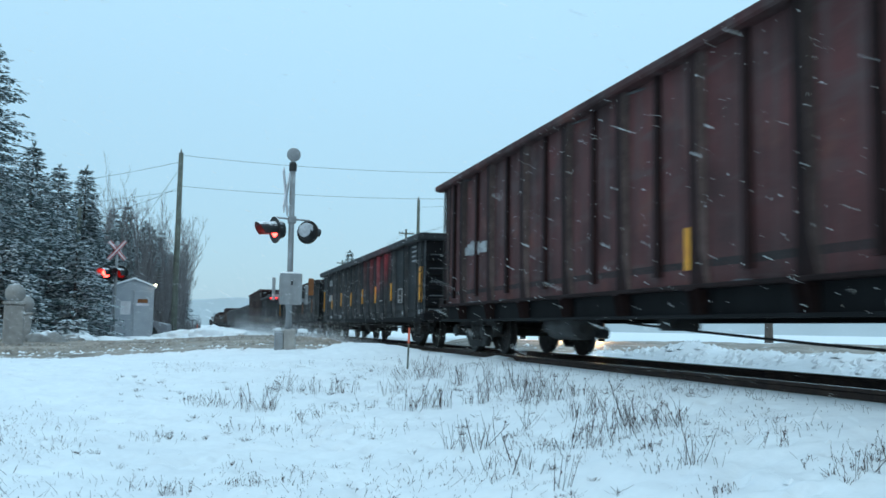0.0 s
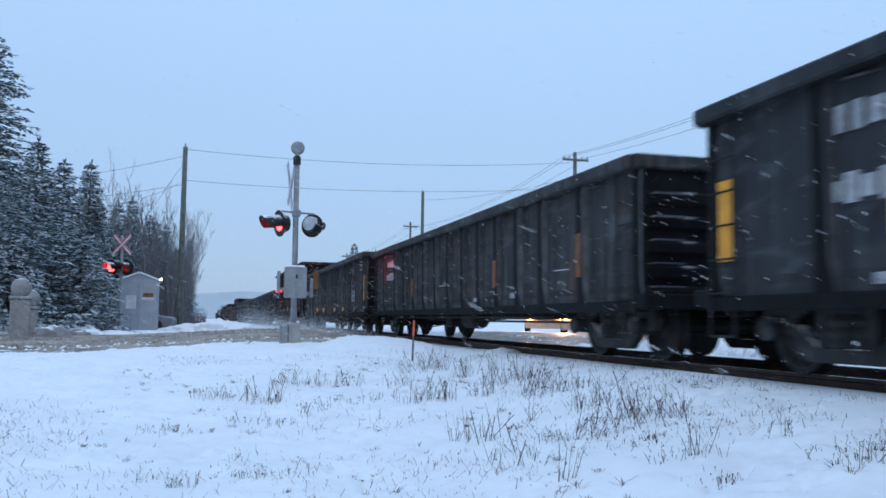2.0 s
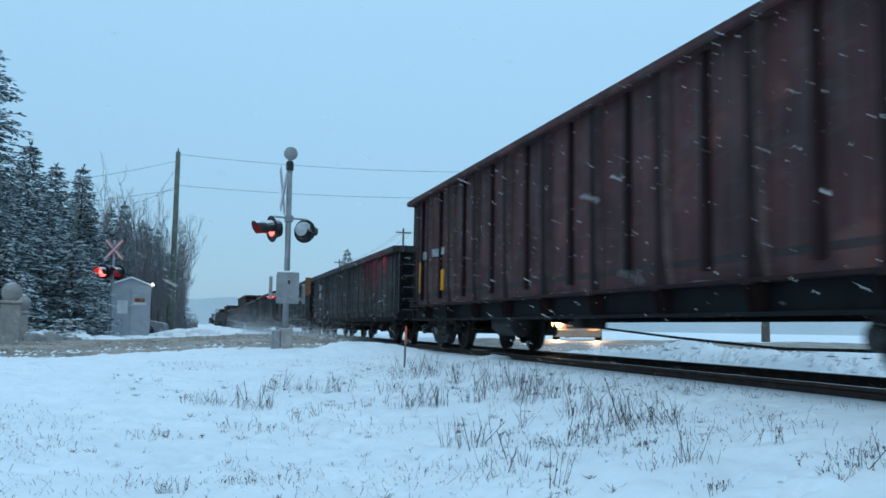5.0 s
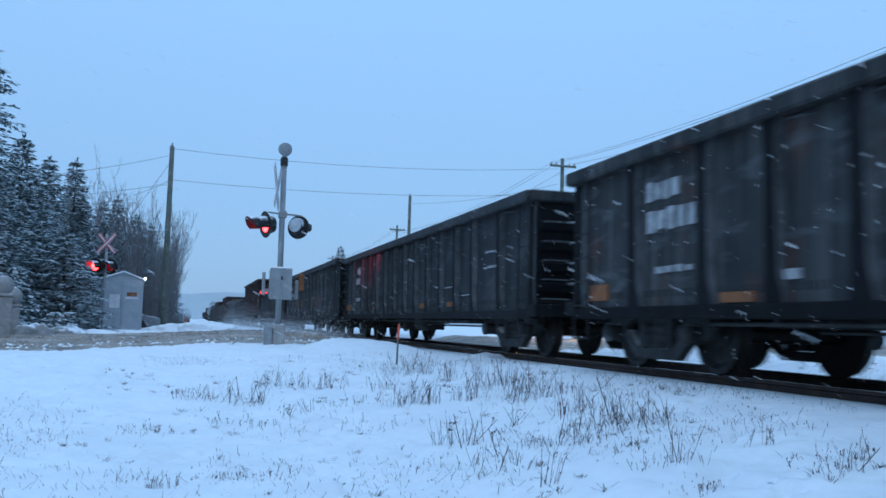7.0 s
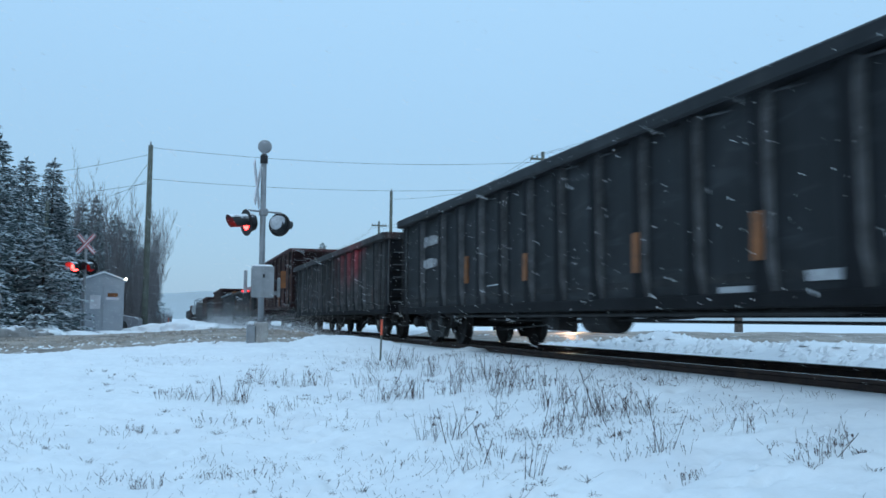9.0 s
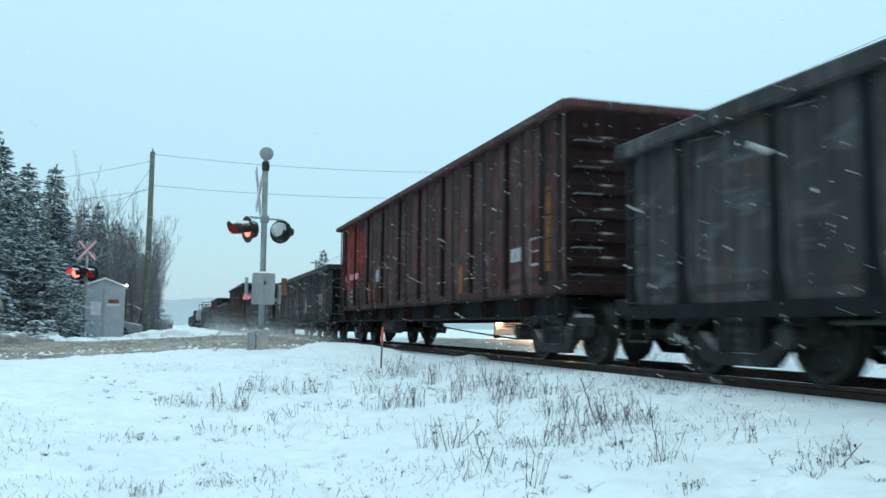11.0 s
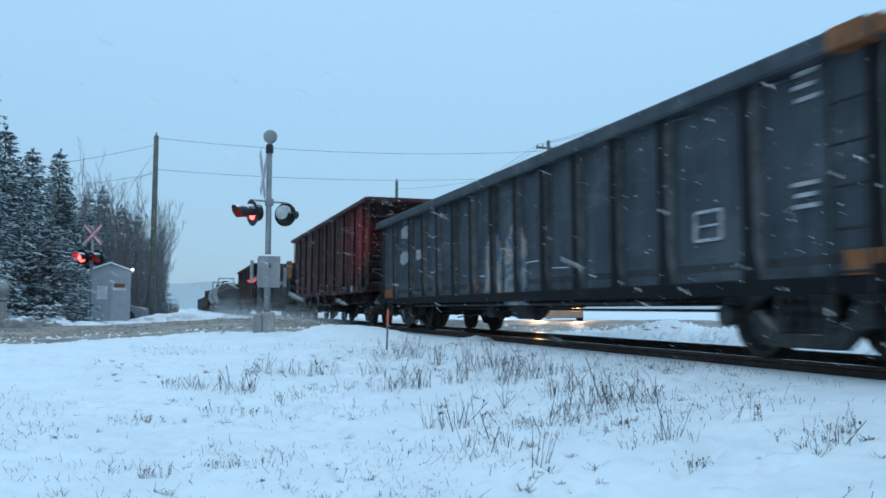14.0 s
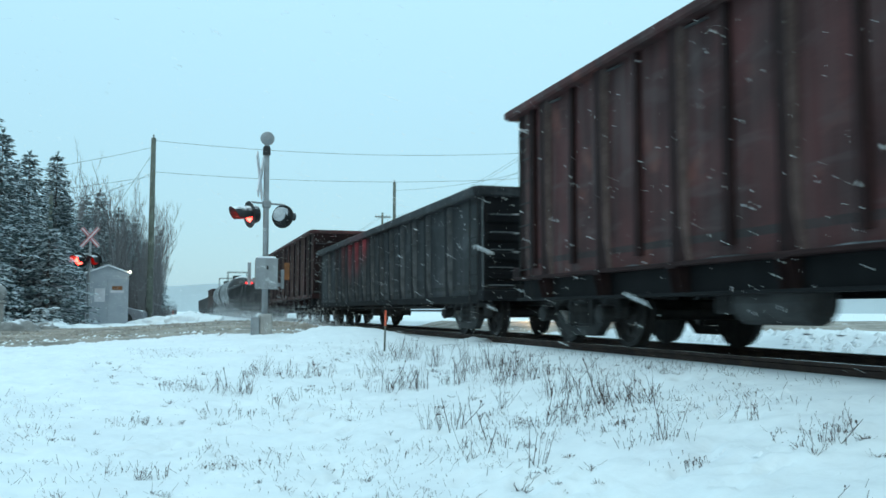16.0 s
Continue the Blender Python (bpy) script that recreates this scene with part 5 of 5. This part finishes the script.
def weed_clump(x, y, radius, count, hmin, hmax, seed, label, twigs=2, lean=0.25, r=0.0035):
    rng = random.Random(seed)
    verts, faces = [], []
    for _ in range(count):
        a, d = rng.random() * 6.28, radius * math.sqrt(rng.random())
        stems(verts, faces, rng, x + d * math.cos(a), y + d * math.sin(a) * 0.8, hmin * 0.7 + (hmax * 0.92 - hmin * 0.7) * rng.random() ** 1.7, rng.uniform(0, lean), r * rng.uniform(0.7, 1.3), twigs + (rng.random() < 0.6))
    for _ in range(count // 9 if hmax > 0.15 else 0):
        a, d = rng.random() * 6.28, radius * 1.2 * math.sqrt(rng.random())
        stems(verts, faces, rng, x + d * math.cos(a), y + d * math.sin(a) * 0.8, hmax * rng.uniform(0.4, 1.0), rng.uniform(0.1, 1.1), r * rng.uniform(1.6, 2.6), rng.randint(0, 3))
    me = bpy.data.meshes.new("weed_clump")
    me.from_pydata(verts, [], faces)
    me.materials.append(STRAW)
    return tagged(new("weed_clump", me), label, "dry weeds", "weed clumps", "stuff")


weeds_a = [(-3.27, 12.20, 0.35, 62, 0.16, 0.40, 1), (-2.79, 10.60, 0.12, 16, 0.25, 0.44, 0), (-3.08, 10.96, 0.17, 24, 0.18, 0.36, 2), (-3.97, 9.31, 0.31, 72, 0.12, 0.29, 1), (-2.72, 9.71, 0.45, 81, 0.13, 0.33, 1), (-2.76, 8.76, 0.35, 81, 0.12, 0.31, 1), (-2.93, 7.46, 0.19, 28, 0.16, 0.39, 1), (-2.94, 6.51, 0.44, 96, 0.09, 0.29, 4), (-2.95, 6.70, 0.11, 14, 0.24, 0.41, 4), (-3.15, 5.89, 0.10, 38, 0.03, 0.09, 1), (-3.43, 9.07, 0.16, 33, 0.09, 0.24, 1), (-3.46, 7.48, 0.07, 9, 0.15, 0.31, 0)]
weeds_b = [(-3.20, 5.16, 0.07, 9, 0.17, 0.27, 0), (-3.11, 5.05, 0.04, 4, 0.10, 0.17, 0), (-2.65, 5.16, 0.10, 4, 0.16, 0.28, 6), (-2.61, 5.07, 0.05, 7, 0.10, 0.18, 4), (-2.53, 4.41, 0.14, 5, 0.17, 0.26, 6), (-3.35, 4.59, 0.08, 21, 0.04, 0.09, 1), (-2.73, 4.23, 0.11, 16, 0.07, 0.18, 1), (-4.15, 7.08, 0.24, 38, 0.14, 0.35, 0), (-4.15, 6.11, 0.21, 28, 0.08, 0.25, 0), (-4.02, 5.39, 0.06, 9, 0.15, 0.30, 0), (-5.12, 11.70, 0.38, 52, 0.11, 0.28, 1), (-5.61, 10.46, 0.27, 57, 0.12, 0.28, 1)]
weeds_c = [(-6.13, 10.62, 0.23, 48, 0.07, 0.19, 1), (-6.36, 10.94, 0.12, 33, 0.04, 0.10, 0), (-4.57, 11.46, 0.33, 52, 0.09, 0.24, 1), (-4.49, 9.85, 0.37, 43, 0.04, 0.13, 2), (-5.65, 9.09, 0.39, 38, 0.05, 0.16, 2), (-6.55, 8.84, 0.38, 52, 0.05, 0.11, 1), (-5.92, 6.78, 0.12, 28, 0.03, 0.11, 1), (-6.04, 7.52, 0.07, 19, 0.02, 0.07, 0), (-5.68, 6.74, 0.22, 33, 0.04, 0.12, 1), (-6.66, 6.69, 0.10, 19, 0.03, 0.10, 0), (-6.39, 6.57, 0.10, 24, 0.06, 0.15, 1), (-4.55, 8.34, 0.37, 38, 0.04, 0.13, 0)]
weeds_d = [(-3.55, 6.39, 0.30, 52, 0.04, 0.13, 1), (-3.93, 11.02, 0.22, 28, 0.11, 0.29, 0), (-3.34, 5.17, 0.19, 28, 0.04, 0.11, 1), (-2.61, 4.61, 0.26, 28, 0.04, 0.11, 1), (-3.41, 4.69, 0.18, 24, 0.02, 0.06, 0), (-3.73, 15.17, 0.99, 52, 0.04, 0.12, 1), (-5.08, 9.59, 0.21, 24, 0.06, 0.16, 1)]
for i, (x, y, r, n, h0, h1, tw) in enumerate(weeds_a + weeds_b + weeds_c + weeds_d):
    weed_clump(x, y, r, n, h0, h1, 200 + i, "tangle of tall dry brown weed stalks" if h1 > 0.25 else "low tuft of dry grass in the snow", tw, 0.8, 0.0020 if tw < 3 else 0.0017)

# single short blades all over the verge
rng = random.Random(77)
verts, faces = [], []
n = 0
while n < 8500:
    x, y = rng.uniform(-11.5, -1.3), rng.uniform(3.2, 15.5)
    f = noise.noise((x * 0.55, y * 0.55, 11.0)) + 0.35 * noise.noise((x * 1.8, y * 1.8, 2.0))
    if f < -0.08 + 0.45 * rng.random() or (x < -7 and y > 11 - rng.random() * 2) or rng.random() < (y - 6) / 16:
        continue
    stems(verts, faces, rng, x, y, 0.015 + 0.07 * rng.random() ** 2.4, rng.uniform(0.1, 1.5), rng.uniform(0.0012, 0.0028), 1 if rng.random() < 0.3 else 0)
    n += 1
for _ in range(900):
    x, y = rng.uniform(-10.5, -1.6), 3.0 + 11.0 * rng.random() ** 1.4
    if noise.noise((x * 0.8, y * 0.8, 31.0)) < -0.1 or (x < -7.5 and y > 9):
        continue
    size = rng.uniform(0.015, 0.070)
    for _ in range(rng.randint(5, 22)):
        a, d = rng.random() * 6.28, size * 0.5 * rng.random()
        stems(verts, faces, rng, x + d * math.cos(a), y + d * math.sin(a), size * rng.uniform(0.4, 1.0), rng.uniform(0.3, 1.8), rng.uniform(0.0014, 0.0030), 0)
me = bpy.data.meshes.new("grass")
me.from_pydata(verts, [], faces)
me.materials.append(STRAW)
tagged(new("grass", me), "sparse dry grass blades poking through the snow", "grass", kind="stuff")


# ---- car waiting beyond the track ----
def waiting_car():
    car = tagged(new("car"), "beige car waiting beyond the track with headlights on, their glow painted in", "car", "waiting cars")
    # tan body colour also carries the warm glow around the headlights
    paint = material("car_paint", (0.42, 0.34, 0.27), (0.33, 0.26, 0.20), 3, 0.4, snow=0.1)
    glass = material("car_glass", (0.02, 0.025, 0.03), (0.015, 0.015, 0.02), 3, 0.1, snow=0.1)
    tyre = material("tyre", (0.025, 0.025, 0.025), (0.015, 0.015, 0.015), 9, 0.9)
    bm = bmesh.new()
    prism(bm, [(0, 0.32), (0, 0.92), (0.25, 1.02), (1.15, 1.08), (1.9, 1.62), (3.6, 1.65), (4.35, 1.05), (4.45, 0.4), (4.3, 0.28), (0.15, 0.25)], -0.88, 0.88)
    bmesh.ops.bevel(bm, geom=list(bm.edges), offset=0.05, segments=2, affect="EDGES")
    part("body", bm, paint, car)
    for sx in (-1, 1):
        bm = bmesh.new()
        prism(bm, [(1.35, 1.12), (1.95, 1.55), (3.5, 1.57), (4.05, 1.18)], min(sx * 0.87, sx * 0.895), max(sx * 0.87, sx * 0.895))
        part("side_window", bm, glass, car)
        for yy in (0.85, 3.55):
            bm = bmesh.new()
            turned(bm, [(0.2, -0.1), (0.33, -0.1), (0.35, -0.06), (0.35, 0.06), (0.33, 0.1), (0.2, 0.1)], pose(sx * 0.80, yy, 0.35, 0, 90, 0), 20)
            part("wheel", bm, tyre, car)
        bm = bmesh.new()
        turned(bm, [(0.05, 0.10), (0.10, 0.085), (0.125, 0.04), (0.13, -0.06)], pose(sx * 0.66, 0.0, 0.74, 90, 0, 0), 16)
        part("headlight", bm, WARM, car, "bright warm headlight", True)
    part("windscreen", prism(bmesh.new(), [(1.2, 1.13), (1.86, 1.6), (1.84, 1.63), (1.16, 1.15)], -0.75, 0.75), glass, car)
    part("bumper", boxed(-0.84, 0.84, -0.08, 0.05, 0.26, 0.54, 0.03), paint, car)
    for z in (0.62, 0.72, 0.82):
        part("grille_slat", boxed(-0.42, 0.42, -0.025, 0.02, z - 0.018, z + 0.018, 0.006), tyre, car, "dark grille slat")
    return car


first_car = waiting_car()
second_car = copy_thing(first_car, pose(0, 0, 0))
for car, x, y, yaw in ((first_car, 7.15, 30.2, -24), (second_car, 7.75, 35.6, -21.5)):
    car_pose = pose(x, y, ground_z(x, y) - 0.12, 0, 0, yaw)
    car.matrix_basis = car_pose
    for sx in (-0.66, 0.66):
        s = new("headlight_beam", bpy.data.lights.new("headlight_beam", "SPOT"))
        s.data.energy, s.data.color, s.data.spot_size, s.data.spot_blend, s.data.shadow_soft_size = 700, (1.0, 0.58, 0.30), radians(80), 0.6, 0.06
        p = car_pose @ Vector((sx, -0.1, 0.74))
        s.matrix_basis = look(p, p + car_pose.to_3x3() @ Vector((0, -6, -0.45)))

# small parked car behind the shed
pc = tagged(new("car"), "snow-covered car parked behind the shed", "car")
pc.matrix_basis = pose(-9.75, 46.8, -0.28, 0, 0, 84)
bm = bmesh.new()
prism(bm, [(-2.1, 0.3), (-2.1, 0.75), (-1.2, 0.9), (-0.6, 1.4), (1.2, 1.42), (1.9, 0.95), (2.1, 0.35)], -0.85, 0.85)
bmesh.ops.bevel(bm, geom=list(bm.edges), offset=0.05, segments=2, affect="EDGES")
part("body", bm, material("snowy_car_paint", (0.2, 0.2, 0.22), (0.12, 0.12, 0.13), 3, 0.4, snow=0.45), pc)
for sx in (-1, 1):
    for yy in (-1.3, 1.3):
        bm = bmesh.new()
        turned(bm, [(0.2, -0.1), (0.33, -0.1), (0.35, 0), (0.33, 0.1), (0.2, 0.1)], pose(sx * 0.8, yy, 0.33, 0, 90, 0), 16)
        part("wheel", bm, IRON, pc)

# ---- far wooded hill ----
# pale blue-grey has the distance haze mixed into the hill's colour
HAZE = material("hill_painted_haze", (0.47, 0.52, 0.55), (0.41, 0.455, 0.48), 0.02, 1.0, bump=0)
verts, faces = [], []
n = 160
for k in range(n + 1):
    a = radians(-75 + 150 * k / n)
    x, y = 900 * math.sin(a), 900 * math.cos(a)
    h = 26 + 6 * noise.noise((a * 4, 0, 0)) + 3 * noise.noise((a * 17, 1, 0)) + 1.2 * noise.noise((a * 60, 2, 0))
    verts.extend([(x, y, -2), (x * 1.05, y * 1.05, h)])
for k in range(n):
    faces.append((2 * k, 2 * k + 2, 2 * k + 3, 2 * k + 1))
me = bpy.data.meshes.new("backdrop")
me.from_pydata(verts, [], faces)
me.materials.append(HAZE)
tagged(new("backdrop", me), "far wooded hill, haze painted into its pale colour", "hill", kind="structure")

# ---- falling snow ----
WIND = Vector((3.2, -2.6, -1.8))
def flake_cloud(name, pts, size, label, cat):
    """Many single flakes, one small triangle each, as stuff."""
    n = len(pts)
    g = np.random.default_rng(n)
    tri = g.normal(size=(n, 3, 3))
    tri -= tri.mean(axis=1, keepdims=True)
    tri *= (size * g.uniform(0.6, 1.4, (n, 1)) / np.linalg.norm(tri, axis=2).mean(axis=1, keepdims=True))[:, :, None]
    co = (pts[:, None, :] + tri).reshape(-1, 3).astype(np.float32)
    me = bpy.data.meshes.new(name)
    me.vertices.add(n * 3)
    me.vertices.foreach_set("co", co.ravel())
    me.loops.add(n * 3)
    me.loops.foreach_set("vertex_index", np.arange(n * 3, dtype=np.int32))
    me.polygons.add(n)
    me.polygons.foreach_set("loop_start", np.arange(0, n * 3, 3, dtype=np.int32))
    me.update(calc_edges=True)
    me.materials.append(FLAKE)
    return tagged(new(name, me), label, cat, kind="stuff")


FLAKE = material("snowflake", (0.85, 0.87, 0.89), (0.80, 0.82, 0.85), 1, 0.9, bump=0)
gen = np.random.default_rng(7)
eye = np.array((-6.3, 0.0, 0.5))
pts = np.stack([gen.uniform(-62, 8, 2000000), gen.uniform(0, 78, 2000000), gen.uniform(-1, 40, 2000000)], axis=1)
# only the flakes that the wind brings over the crossing within the sixteen seconds
drift_v = np.array(WIND)
t_a, t_b = (np.array((-10.0, 1.0, -0.8)) - pts) / drift_v, (np.array((8.0, 36.0, 9.0)) - pts) / drift_v
enter, leave = np.minimum(t_a, t_b).max(axis=1), np.maximum(t_a, t_b).min(axis=1)
pts = pts[(leave >= np.maximum(enter, 0)) & (enter <= 16)]
along = np.array(WIND.normalized())
rel = pts - eye
near = np.linalg.norm(rel - np.outer(rel @ along, along), axis=1)
snowfall = flake_cloud("snowfall", pts[near > 1.3], 0.0082, "snowflakes driven by the wind", "snowfall")
# fine snow whirled up by the wheels over the crossing
n = 420000
yy = 27 + 75 * gen.uniform(0, 1, n) ** 1.3
flake_cloud("blown_snow", np.stack([gen.normal(-2.0, 0.65, n), yy, -0.1 + np.abs(gen.normal(0, 0.40, n)) * (0.4 + 0.6 * np.sin(yy * 0.8) ** 2) * (0.8 + (yy - 27) / 30)], axis=1), 0.0045,
            "fine snow whirled up beside the passing wheels", "blown snow")

def motions():
    """The train runs past, slowing a little, its wheels roll, and the snow drifts down on the wind."""
    for k, (car, mid) in enumerate(cars):
        walk(car, [(float(t), pose(0, mid - travelled(t), 0)) for t in range(17)])
        if 1 <= k <= 15:
            for ws in [o for o in car.children_recursive if o.name.startswith("wheelset")]:
                c = ws.location.copy()
                walk(ws, [(f / FPS, pose(c.x, c.y, c.z, math.degrees(travelled(f / FPS) / GAUGE_R))) for f in range(481)])
    walk(snowfall, [(0.0, pose(0, 0, 0)), (8.0, Matrix.Translation(WIND * 8)), (16.0, Matrix.Translation(WIND * 16))])


motions()
